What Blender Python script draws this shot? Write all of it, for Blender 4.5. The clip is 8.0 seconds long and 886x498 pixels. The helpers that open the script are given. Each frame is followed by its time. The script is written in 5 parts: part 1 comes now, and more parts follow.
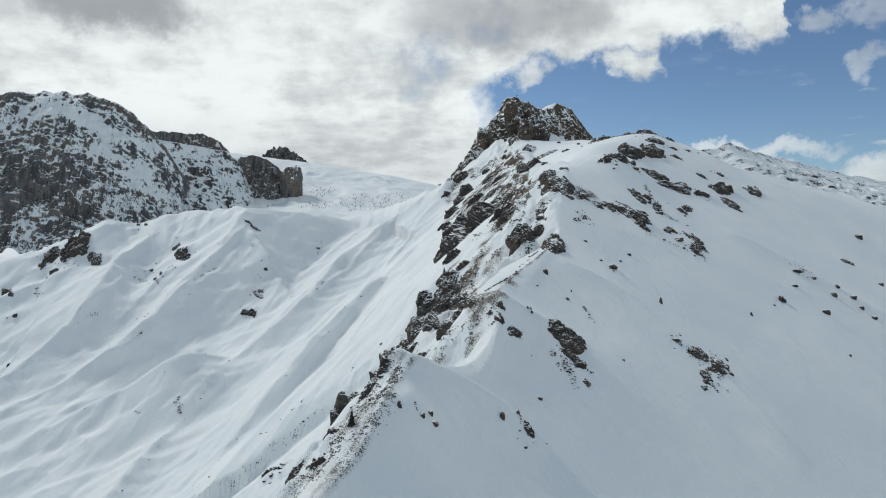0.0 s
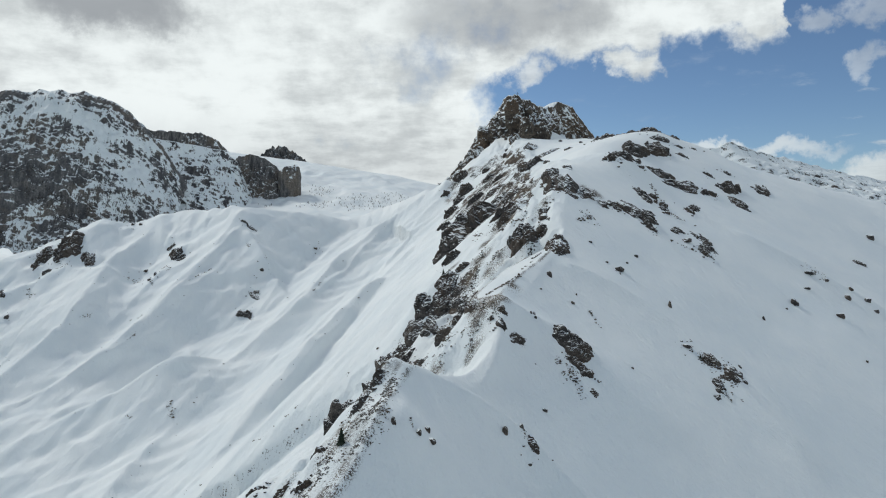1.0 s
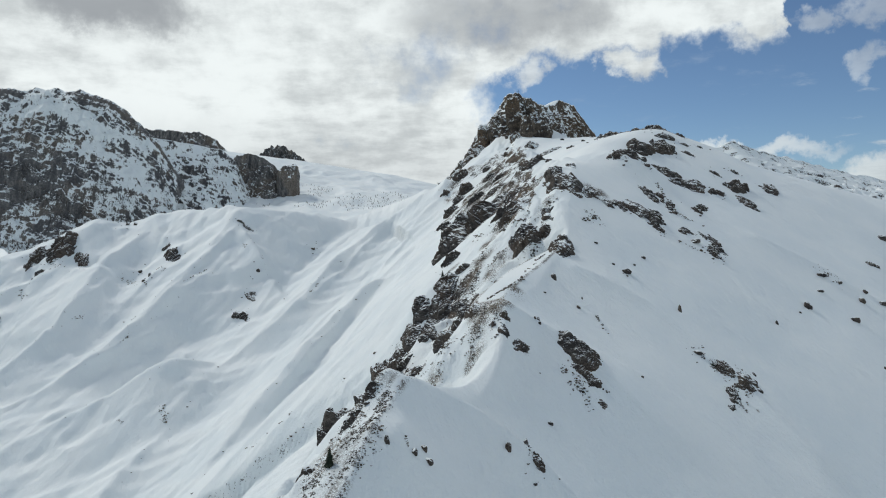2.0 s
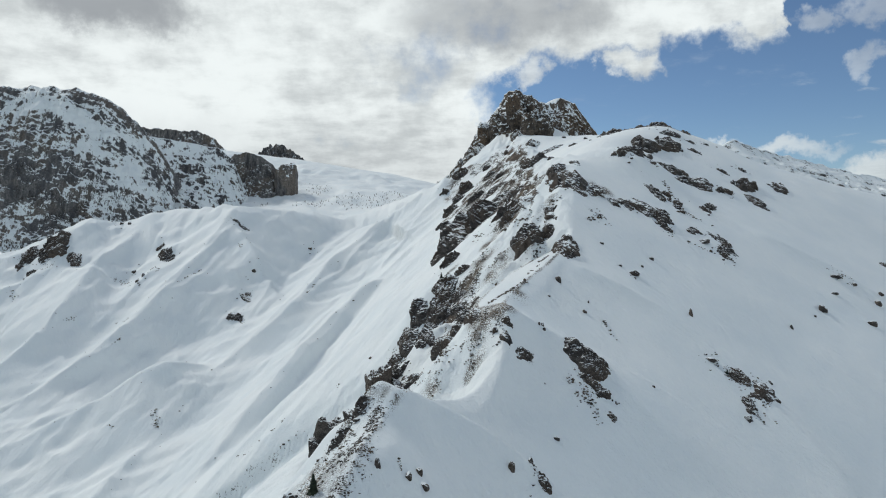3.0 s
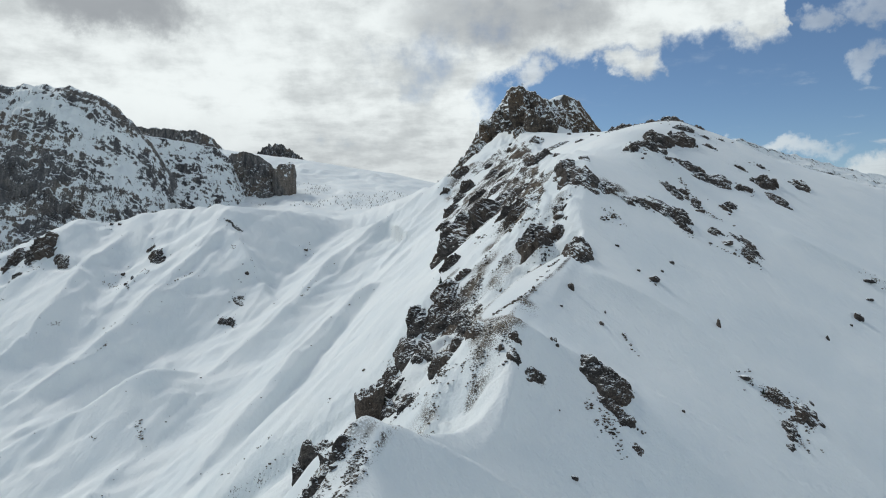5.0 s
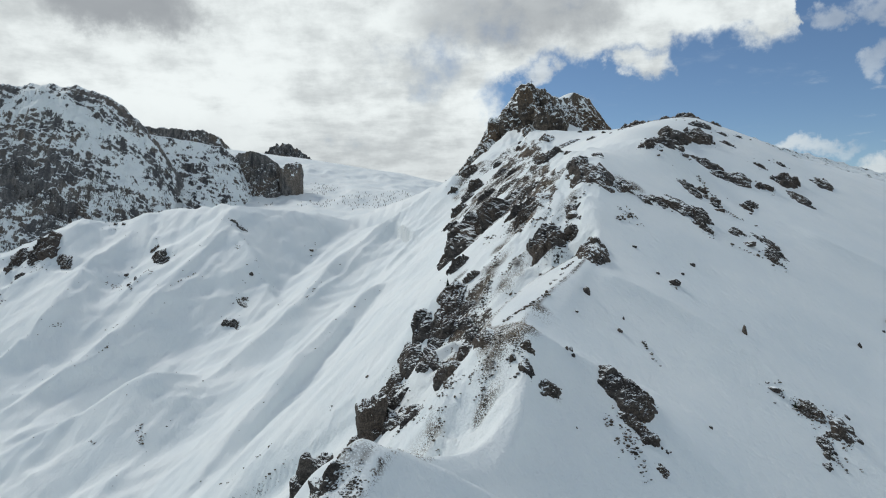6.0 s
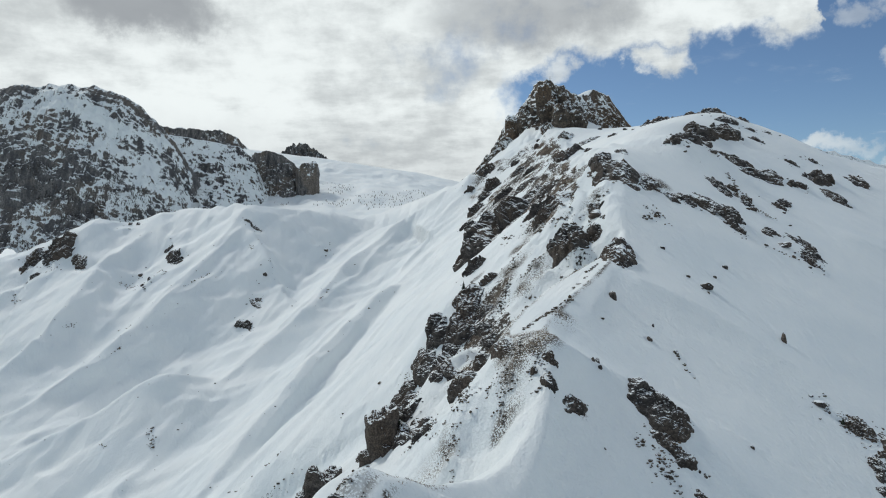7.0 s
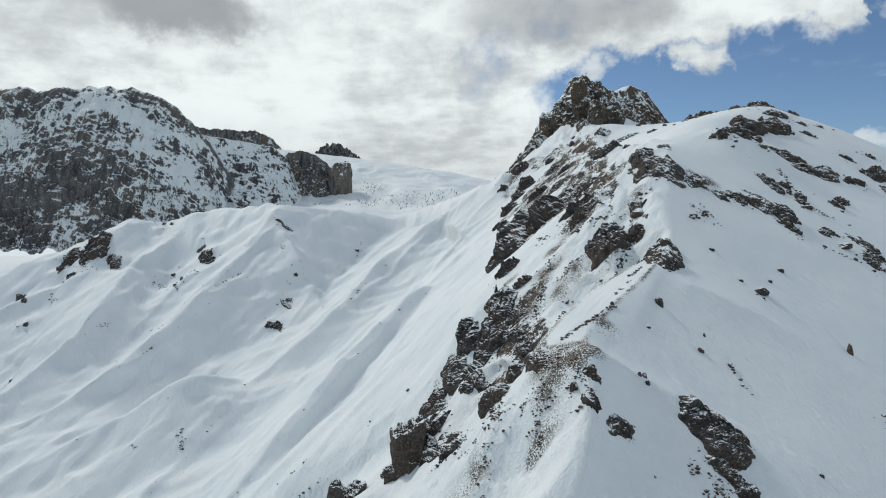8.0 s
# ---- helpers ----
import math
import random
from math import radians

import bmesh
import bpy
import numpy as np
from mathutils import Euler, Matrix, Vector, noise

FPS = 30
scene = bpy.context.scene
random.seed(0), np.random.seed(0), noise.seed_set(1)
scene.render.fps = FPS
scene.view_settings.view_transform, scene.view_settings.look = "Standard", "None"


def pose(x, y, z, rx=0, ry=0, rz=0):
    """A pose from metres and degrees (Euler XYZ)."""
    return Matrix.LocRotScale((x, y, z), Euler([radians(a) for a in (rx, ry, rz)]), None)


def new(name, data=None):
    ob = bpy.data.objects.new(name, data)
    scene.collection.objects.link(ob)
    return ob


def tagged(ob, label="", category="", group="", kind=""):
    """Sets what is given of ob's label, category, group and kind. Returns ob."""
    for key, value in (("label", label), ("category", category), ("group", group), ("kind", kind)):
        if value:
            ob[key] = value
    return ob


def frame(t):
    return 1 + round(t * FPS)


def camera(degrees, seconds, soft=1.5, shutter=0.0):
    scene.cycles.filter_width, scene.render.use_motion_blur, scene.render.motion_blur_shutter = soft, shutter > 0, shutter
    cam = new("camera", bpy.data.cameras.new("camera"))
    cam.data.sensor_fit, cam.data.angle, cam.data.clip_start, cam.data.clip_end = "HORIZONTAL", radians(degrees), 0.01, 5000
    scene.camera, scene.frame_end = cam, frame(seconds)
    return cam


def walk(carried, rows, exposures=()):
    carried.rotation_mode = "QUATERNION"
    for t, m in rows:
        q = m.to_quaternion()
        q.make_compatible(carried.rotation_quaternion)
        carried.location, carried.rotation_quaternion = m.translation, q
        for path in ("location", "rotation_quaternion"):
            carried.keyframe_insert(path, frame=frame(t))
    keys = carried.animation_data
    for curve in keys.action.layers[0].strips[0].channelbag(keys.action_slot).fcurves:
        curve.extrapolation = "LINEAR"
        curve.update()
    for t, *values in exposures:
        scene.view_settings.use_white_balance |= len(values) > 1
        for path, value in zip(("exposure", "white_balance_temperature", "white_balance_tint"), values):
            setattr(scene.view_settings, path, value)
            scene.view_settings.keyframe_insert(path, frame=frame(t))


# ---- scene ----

cam = camera(67.7, 8.0, 1.1)
METRES, EYE, TILT, LEAN, TURN = 80.0, 100.0, -2.4, 0.0, 0.0
ROWS = [
    (0.0, 0.0, 0.0, 0.0, 0.0, 0.0, -0.0),
    (0.5, 0.0021, 0.0599, 0.0027, 0.01, -0.01, -0.01),
    (1.0, 0.0041, 0.1241, 0.006, -0.01, -0.02, -0.02),
    (1.5, 0.0056, 0.1831, 0.0091, -0.01, -0.02, -0.03),
    (3.0, 0.0126, 0.3737, 0.0168, -0.03, -0.08, -0.06),
    (3.5, 0.0148, 0.4339, 0.0196, -0.04, -0.09, -0.04),
    (4.0, 0.0169, 0.4988, 0.0228, -0.06, -0.09, -0.01),
    (4.5, 0.0189, 0.5587, 0.0255, -0.06, -0.08, 0.01),
    (6.0, 0.0251, 0.7507, 0.0317, 0.8, -0.07, -0.02),
    (6.5, 0.0268, 0.8104, 0.0338, 1.3, -0.08, -0.03),
    (7.0, 0.0278, 0.8748, 0.0367, 2.26, -0.1, -0.05),
    (7.5, 0.0284, 0.9336, 0.0393, 3.5, -0.12, -0.08),
    (8.0, 0.0286, 0.9986, 0.0422, 5.13, -0.14, -0.12),
]
walk(cam, [(t, pose(0, 0, EYE, TILT, LEAN, TURN) @ pose(METRES * x, METRES * y, METRES * z, 90 + pitch, roll, yaw)) for t, x, y, z, yaw, pitch, roll in ROWS])

SKY_STRENGTH, SUN_STRENGTH = 0.080, 1.55
SUN_AZ, SUN_EL = -48.0, 43.0        # degrees: azimuth from +y towards +x, height above the horizon


# ---- world and sun ----
class Nodes:
    """A short way of writing node trees."""

    def __init__(self, tree):
        self.t = tree
        tree.nodes.clear()

    def add(self, kind, *links, **props):
        node = self.t.nodes.new(kind)
        for key, value in props.items():
            setattr(node, key, value)
        for i, src in enumerate(links):
            self.put(node.inputs[i], src)
        return node

    def put(self, socket, src):
        if src is None:
            return
        if isinstance(src, (int, float, tuple)):
            socket.default_value = src
        else:
            self.t.links.new(src, socket)

    def math(self, op, a, b=None, c=None, clamp=False):
        return self.add("ShaderNodeMath", a, b, c, operation=op, use_clamp=clamp).outputs[0]

    def vmath(self, op, a, b=None):
        return self.add("ShaderNodeVectorMath", a, b, operation=op).outputs[0]

    def noise(self, vec, scale, detail=4.0, rough=0.55, lac=2.0, kind="FBM"):
        n = self.add("ShaderNodeTexNoise", vec, noise_type=kind)
        n.inputs["Scale"].default_value = scale
        n.inputs["Detail"].default_value = detail
        n.inputs["Roughness"].default_value = rough
        n.inputs["Lacunarity"].default_value = lac
        return n.outputs[0]

    def ramp(self, x, lo, hi, a=0.0, b=1.0, smooth=True):
        m = self.add("ShaderNodeMapRange", x, lo, hi, a, b, interpolation_type="SMOOTHSTEP" if smooth else "LINEAR")
        return m.outputs[0]

    def mix(self, f, a, b):
        m = self.add("ShaderNodeMix", data_type="RGBA")
        self.put(m.inputs[0], f), self.put(m.inputs[6], a), self.put(m.inputs[7], b)
        return m.outputs[2]

    def bump(self, height, strength, distance, normal=None):
        b = self.add("ShaderNodeBump")
        b.inputs["Strength"].default_value = strength
        b.inputs["Distance"].default_value = distance
        self.put(b.inputs["Height"], height), self.put(b.inputs["Normal"], normal)
        return b.outputs[0]


world = bpy.data.worlds.new("world")
scene.world = world
world.use_nodes = True
N = Nodes(world.node_tree)
sky = N.add("ShaderNodeTexSky", sky_type="NISHITA", sun_disc=False, sun_elevation=radians(SUN_EL), sun_rotation=radians(SUN_AZ),
            altitude=2000.0, air_density=1.0, dust_density=0.2, ozone_density=3.0)
way = N.add("ShaderNodeTexCoord").outputs["Generated"]
sep = N.add("ShaderNodeSeparateXYZ", way)
dx, dy, dz = sep.outputs
high = N.math("ADD", N.math("MAXIMUM", dz, 0.0), 0.16)
flat = N.add("ShaderNodeCombineXYZ", N.math("DIVIDE", dx, high), N.math("DIVIDE", dy, high), 0.0).outputs[0]
puff = N.noise(way, 13.0, 9.0, 0.62)
puff_b = N.noise(N.vmath("ADD", way, (3.1, 5.7, 1.3)), 13.0, 9.0, 0.62)
soft = N.noise(way, 2.6, 5.0, 0.55)
azim = N.math("ADD", N.math("MULTIPLY", N.math("ARCTAN2", dx, dy), 57.29578), N.math("MULTIPLY", N.math("SUBTRACT", puff, 0.5), 8.0))
elev = N.math("ADD", N.math("MULTIPLY", N.math("ARCSINE", dz), 57.29578), N.math("MULTIPLY", N.math("SUBTRACT", puff_b, 0.5), 7.0))


def blob(az0, el0, wide, tall, edge):
    """A soft oval of sky round that azimuth and height, in degrees."""
    u = N.math("DIVIDE", N.math("SUBTRACT", azim, az0), wide)
    v = N.math("DIVIDE", N.math("SUBTRACT", elev, el0), tall)
    return N.ramp(N.math("ADD", N.math("MULTIPLY", u, u), N.math("MULTIPLY", v, v)), 1.0 + edge, 1.0 - edge)


# a cloud deck with a blue gap over the right-hand ridge
brim = N.math("ADD", N.math("ADD", 11.6, N.ramp(azim, 4.0, 9.0, 0.0, 1.8)), N.math("ADD", N.ramp(azim, 16.5, 18.5, 0.0, 1.1), N.ramp(azim, 27.0, 30.0, 0.0, 9.0)))
gap = N.math("MULTIPLY", N.ramp(azim, 3.0, 5.4), N.ramp(N.math("SUBTRACT", brim, elev), -0.9, 0.7))
gap = N.math("MULTIPLY", gap, N.ramp(azim, 85.0, 60.0))
inside = N.math("MAXIMUM", N.math("MAXIMUM", blob(15.7, 12.9, 2.0, 1.6, 0.7), N.math("MULTIPLY", blob(7.6, 12.6, 1.4, 1.2, 0.9), 0.8)), N.math("MAXIMUM", N.math("MULTIPLY", blob(23.0, 5.5, 7.0, 0.75, 0.8), 0.75), N.math("MULTIPLY", blob(37.0, 2.9, 11.0, 1.5, 0.6), 0.8)))
wisps = N.math("MULTIPLY", N.ramp(N.noise(flat, 3.0, 8.0, 0.62), 0.56, 0.74, 0.0, 0.55), N.ramp(azim, 26.0, 31.0, 0.2, 1.0))
inside = N.math("MAXIMUM", inside, wisps)
for az0, el0, wide, tall in ((29.6, 14.6, 1.0, 0.9), (32.6, 15.2, 1.8, 1.0), (32.4, 11.4, 0.8, 1.5)):
    inside = N.math("MAXIMUM", inside, N.math("MULTIPLY", blob(az0, el0, wide, tall, 0.95), 0.42))
deck = N.ramp(N.math("ADD", N.math("MULTIPLY", soft, 0.7), N.math("MULTIPLY", puff, 0.3)), 0.26, 0.44)
behind = N.ramp(N.math("ADD", N.math("MULTIPLY", soft, 0.6), N.math("MULTIPLY", puff, 0.4)), 0.46, 0.60)
front = N.math("MULTIPLY", N.ramp(dy, -0.30, 0.25), N.ramp(dz, 0.75, 0.45))
cover = N.math("ADD", behind, N.math("MULTIPLY", front, N.math("SUBTRACT", deck, behind)))
cover = N.math("MAXIMUM", N.math("MULTIPLY", cover, N.math("SUBTRACT", 1.0, gap)), N.math("MULTIPLY", gap, inside))
shade = N.math("ADD", N.math("MULTIPLY", N.noise(flat, 0.8, 8.0, 0.58), 0.6), N.math("MULTIPLY", puff, 0.4))
lumps = N.noise(flat, 4.5, 8.0, 0.62)
shade = N.math("ADD", N.math("MULTIPLY", shade, 0.72), N.math("MULTIPLY", lumps, 0.28))
tone = N.ramp(N.math("ADD", shade, N.math("MULTIPLY", N.math("SUBTRACT", soft, 0.5), 0.35)), 0.38, 0.57)
under = N.math("ADD", N.math("MULTIPLY", blob(-27.0, 16.6, 5.5, 2.2, 0.8), 0.9), N.math("MULTIPLY", blob(5.5, 17.2, 8.0, 2.8, 0.9), 0.7))
under = N.math("ADD", under, N.ramp(elev, 10.0, 4.0, 0.0, 0.30))
white = N.mix(tone, (0.555, 0.595, 0.605, 1), (0.87, 0.925, 0.925, 1))
white = N.mix(N.math("MINIMUM", under, 0.9), white, (0.32, 0.345, 0.37, 1))
blue = N.vmath("MULTIPLY", sky.outputs[0], tuple(SKY_STRENGTH * k for k in (0.93, 1.0, 1.03)))
N.t.links.new(N.add("ShaderNodeBackground", N.mix(cover, blue, white), 1.0).outputs[0], N.add("ShaderNodeOutputWorld").inputs[0])

sun = new("sun", bpy.data.lights.new("sun", "SUN"))
sun.data.energy, sun.data.angle, sun.data.color = SUN_STRENGTH, radians(9.0), (1.0, 0.97, 0.90)
az, el = radians(SUN_AZ), radians(SUN_EL)
to_sun = Vector((math.sin(az) * math.cos(el), math.cos(az) * math.cos(el), math.sin(el)))
sun.matrix_world = to_sun.to_track_quat("Z", "Y").to_matrix().to_4x4()


# ---- materials ----
def material(name):
    m = bpy.data.materials.new(name)
    m.use_nodes = True
    return m, Nodes(m.node_tree)


def finish(n, colour, rough, normal=None, spec=0.3):
    s = n.add("ShaderNodeBsdfPrincipled")
    n.put(s.inputs["Base Color"], colour), n.put(s.inputs["Roughness"], rough), n.put(s.inputs["Normal"], normal)
    s.inputs["Specular IOR Level"].default_value = spec
    n.t.links.new(s.outputs[0], n.add("ShaderNodeOutputMaterial").inputs[0])


def snow_and_rock(name, lo, hi, grain, rock_dark, rock_light, grass=0.0, patch=0.30, streak=1.0, mask=False, broad=0.3, strata=35, grainy=(0.62, 1.0, 1.35)):
    """Rock that carries snow wherever it is flat enough. lo, hi: the upward part of the normal between which snow takes hold;
    grain: size of the rock's pattern, in metres; grass: how much dead grass shows among the rock."""
    m, n = material(name)
    g = n.add("ShaderNodeNewGeometry")
    pos, nor = g.outputs["Position"], g.outputs["Normal"]
    up = n.add("ShaderNodeSeparateXYZ", nor).outputs[2]
    dip = n.add("ShaderNodeMapping", pos)
    dip.inputs["Rotation"].default_value = (0, radians(strata), 0)
    dip.inputs["Scale"].default_value = grainy
    a = n.noise(dip.outputs[0], 0.55 / grain, 8.0, 0.66)
    b = n.noise(pos, 2.6 / grain, 6.0, 0.68)
    c = n.noise(pos, 0.09 / grain, 4.0, 0.55)
    uneven = n.math("ADD", n.math("MULTIPLY", n.math("SUBTRACT", a, 0.5), patch * 1.5), n.math("MULTIPLY", n.math("SUBTRACT", b, 0.5), patch * (2.6 if mask else 1.5)))
    uneven = n.math("ADD", uneven, n.math("MULTIPLY", n.math("SUBTRACT", n.noise(pos, 0.07 / grain, 4.0, 0.6), 0.5), broad * 0.8))
    uneven = n.math("ADD", uneven, n.math("MULTIPLY", n.math("SUBTRACT", n.noise(pos, 0.2 / grain, 3.0, 0.5), 0.5), broad))
    held = n.math("ADD", up, uneven)
    if mask:
        held = n.math("ADD", held, n.ramp(n.add("ShaderNodeAttribute", attribute_name="bare").outputs["Fac"], 0.0, 0.9, 0.6, -0.04))
    snow = n.ramp(held, lo, hi)
    rock = n.mix(n.ramp(a, 0.36, 0.64), rock_dark, rock_light)
    rock = n.mix(n.ramp(c, 0.42, 0.62, 0.0, 0.55), rock, (rock_light[0] * 1.12, rock_light[1] * 0.93, rock_light[2] * 0.76, 1))
    rock = n.mix(n.ramp(b, 0.62, 0.40, 0.0, 0.7), rock, (rock_dark[0] * 0.5, rock_dark[1] * 0.5, rock_dark[2] * 0.5, 1))
    if grass:
        turf = n.add("ShaderNodeAttribute", attribute_name="turf").outputs["Fac"]
        rock = n.mix(n.math("MULTIPLY", n.ramp(b, 0.38, 0.55), n.math("MULTIPLY", turf, grass)), rock, (0.175, 0.143, 0.105, 1))
        speck = n.noise(pos, 3.6, 3.0, 0.6)
        open_ = n.math("ADD", n.math("MULTIPLY", speck, 0.75), n.math("MULTIPLY", n.noise(pos, 0.16, 3.0, 0.5), 0.5))
        snow = n.math("MULTIPLY", snow, n.math("SUBTRACT", 1.0, n.math("MULTIPLY", n.ramp(open_, 0.60, 0.68), n.ramp(turf, 0.05, 0.7))))
    # wind-packed streaks, down the bowl on one side of the crest and down the open slope on the other
    winds = []
    for turn in (-28, 37):
        wind = n.add("ShaderNodeMapping", pos, vector_type="TEXTURE")
        wind.inputs["Rotation"].default_value = (0, 0, radians(turn))
        wind.inputs["Scale"].default_value = (1.0, 5.5, 1.6)
        winds.append(wind.outputs[0])
    faced = n.ramp(n.add("ShaderNodeSeparateXYZ", nor).outputs[0], -0.12, 0.16)
    drift, combed = (n.add("ShaderNodeMix", data_type="FLOAT") for _ in range(2))
    for mixer, size in ((drift, 0.20), (combed, 0.9)):
        n.put(mixer.inputs[0], faced), n.put(mixer.inputs[2], n.noise(winds[0], size, 6.0, 0.55)), n.put(mixer.inputs[3], n.noise(winds[1], size, 6.0, 0.55))
    drift, combed = drift.outputs[0], combed.outputs[0]
    crust = n.math("ADD", n.noise(pos, 2.2, 5.0, 0.6), n.math("MULTIPLY", combed, 2.0))
    tint = n.mix(n.ramp(n.noise(pos, 0.035, 4.0, 0.5), 0.35, 0.65), (0.79, 0.85, 0.87, 1), (0.85, 0.895, 0.90, 1))
    colour = n.mix(snow, rock, tint)
    stone = n.bump(n.math("ADD", a, n.math("MULTIPLY", b, 0.35)), 1.0, grain * 0.55)
    soft = n.bump(n.math("ADD", n.math("MULTIPLY", drift, 1.0), n.math("MULTIPLY", crust, 0.24)), 0.70 * streak, 1.2)
    mixed = n.add("ShaderNodeMix", data_type="VECTOR")
    n.put(mixed.inputs[0], snow), n.put(mixed.inputs[4], stone), n.put(mixed.inputs[5], soft)
    finish(n, colour, n.ramp(snow, 0.0, 1.0, 0.92, 0.62), n.vmath("NORMALIZE", mixed.outputs[1]), 0.25)
    return m


GROUND = snow_and_rock("snow_ground", 0.68, 0.78, 2.2, (0.06, 0.054, 0.050, 1), (0.19, 0.165, 0.14, 1), grass=0.95, patch=0.40, mask=True)
ROCK = snow_and_rock("snowy_rock", 0.68, 0.78, 1.0, (0.045, 0.042, 0.041, 1), (0.150, 0.136, 0.124, 1), patch=0.32, broad=0.25)
BEDROCK = snow_and_rock("bedrock", 0.80, 0.92, 1.2, (0.042, 0.040, 0.039, 1), (0.135, 0.125, 0.115, 1), patch=0.55, broad=0.4)
CRAG = snow_and_rock("summit_rock", 0.31, 0.42, 3.2, (0.060, 0.052, 0.046, 1), (0.195, 0.16, 0.125, 1), patch=0.5)
TUSSOCK = snow_and_rock("tussock_and_scree", 0.80, 1.0, 0.5, (0.045, 0.041, 0.036, 1), (0.19, 0.160, 0.118, 1), patch=0.45)


def far_face(name, dark, light, bias, size=1.0):
    """A far rock wall with snow on its ledges and in its gullies; the mesh says by its "drift" attribute where more snow lies."""
    m, n = material(name)
    g = n.add("ShaderNodeNewGeometry")
    pos = g.outputs["Position"]
    up = n.add("ShaderNodeSeparateXYZ", g.outputs["Normal"]).outputs[2]
    fall = n.add("ShaderNodeMapping", pos)
    fall.inputs["Rotation"].default_value = (0, radians(-14), 0)
    fall.inputs["Scale"].default_value = (1.0, 0.5, 0.26)
    gully = n.noise(fall.outputs[0], 0.15 / size, 7.0, 0.66)
    bed = n.add("ShaderNodeMapping", pos)
    bed.inputs["Rotation"].default_value = (0, radians(12), 0)
    bed.inputs["Scale"].default_value = (0.3, 0.5, 1.0)
    ledge = n.noise(bed.outputs[0], 0.14 / size, 6.0, 0.64)
    fine = n.noise(pos, 0.55 / size, 5.0, 0.7)
    broad = n.noise(pos, 0.022 / size, 3.0, 0.5)
    held = n.math("ADD", n.math("MULTIPLY", up, 0.70), n.add("ShaderNodeAttribute", attribute_name="drift").outputs["Fac"])
    for src, weight in ((gully, 1.5), (ledge, 0.9), (fine, 0.8), (broad, 0.9)):
        held = n.math("ADD", held, n.math("MULTIPLY", n.math("SUBTRACT", src, 0.5), weight))
    snow = n.ramp(held, bias, bias + 0.15)
    rock = n.mix(n.ramp(gully, 0.38, 0.62), dark, light)
    rock = n.mix(n.ramp(broad, 0.45, 0.62, 0.0, 0.5), rock, (light[0] * 1.12, light[1] * 0.92, light[2] * 0.72, 1))
    rock = n.mix(n.ramp(fine, 0.60, 0.42, 0.0, 0.6), rock, (dark[0] * 0.5, dark[1] * 0.5, dark[2] * 0.5, 1))
    colour = n.mix(snow, rock, (0.80, 0.855, 0.87, 1))
    relief = n.bump(n.math("ADD", gully, n.math("MULTIPLY", fine, 0.4)), 0.8, 2.5 * size)
    finish(n, colour, n.ramp(snow, 0.0, 1.0, 0.92, 0.65), relief, 0.25)
    return m


# the massif's rock colours are lightened to paint in the haze of distance
MASSIF = far_face("hazed_massif_rock", (0.095, 0.097, 0.103, 1), (0.215, 0.21, 0.205, 1), 0.275)
WALL = far_face("snowy_wall_rock", (0.075, 0.075, 0.08, 1), (0.20, 0.19, 0.18, 1), 0.17, 1.0)
CLIFFS = far_face("far_cliff_rock", (0.075, 0.077, 0.08, 1), (0.24, 0.23, 0.22, 1), 0.42, 0.8)
FARSNOW = snow_and_rock("far_snow", 0.30, 0.42, 9.0, (0.08, 0.08, 0.08, 1), (0.20, 0.19, 0.18, 1), patch=0.30)
FARRIDGE = snow_and_rock("far_ridge_rock", 0.50, 0.60, 4.0, (0.06, 0.06, 0.06, 1), (0.18, 0.17, 0.16, 1), patch=0.80, broad=1.2)


# ---- the shape of the land ----
def smooth_line(points, step):
    """A rounded line through the given (x, y, z, ...) points."""
    p = np.array(points, float)
    d = np.r_[0, np.cumsum(np.hypot(*np.diff(p[:, :2], axis=0).T))]
    s = np.arange(0, d[-1], step)
    q = np.stack([np.interp(s, d, p[:, k]) for k in range(p.shape[1])], 1)
    width = max(2, int(round(12.0 / step)))
    pad = np.concatenate([np.repeat(q[:1], width, 0), q, np.repeat(q[-1:], width, 0)])
    w = np.hanning(2 * width + 3)[1:-1]
    return np.stack([np.convolve(pad[:, k], w / w.sum(), "valid") for k in range(q.shape[1])], 1)


def nearest(line, x, y):
    """For each place: distance to the line, the line's height there, its nearest point, and how far to its left."""
    idx = np.concatenate([np.argmin((x[i:i + 4000, None] - line[:, 0]) ** 2 + (y[i:i + 4000, None] - line[:, 1]) ** 2, axis=1) for i in range(0, len(x), 4000)])
    run = np.gradient(line, axis=0)
    rx, ry, rz = run[idx, 0], run[idx, 1], run[idx, 2]
    ox, oy = x - line[idx, 0], y - line[idx, 1]
    along = np.clip((ox * rx + oy * ry) / (rx * rx + ry * ry), -0.6, 0.6)
    foot = np.stack([line[idx, 0] + along * rx, line[idx, 1] + along * ry], 1)
    return np.hypot(ox - along * rx, oy - along * ry), line[idx, 2] + along * rz, foot, (rx * oy - ry * ox) / np.hypot(rx, ry)


def soft_max(a, b, k):
    return np.maximum(a, b) + k * np.log1p(np.exp(-np.abs(a - b) / k))


def soft_min(a, b, k):
    return -soft_max(-a, -b, k)


def lattice(ix, iy, seed):
    h = (ix * 374761393 + iy * 668265263 + seed * 982451653) & 0x7FFFFFFF
    h = ((h ^ (h >> 13)) * 1274126177) & 0x7FFFFFFF
    return ((h ^ (h >> 16)) & 0xFFFF) / 65535.0


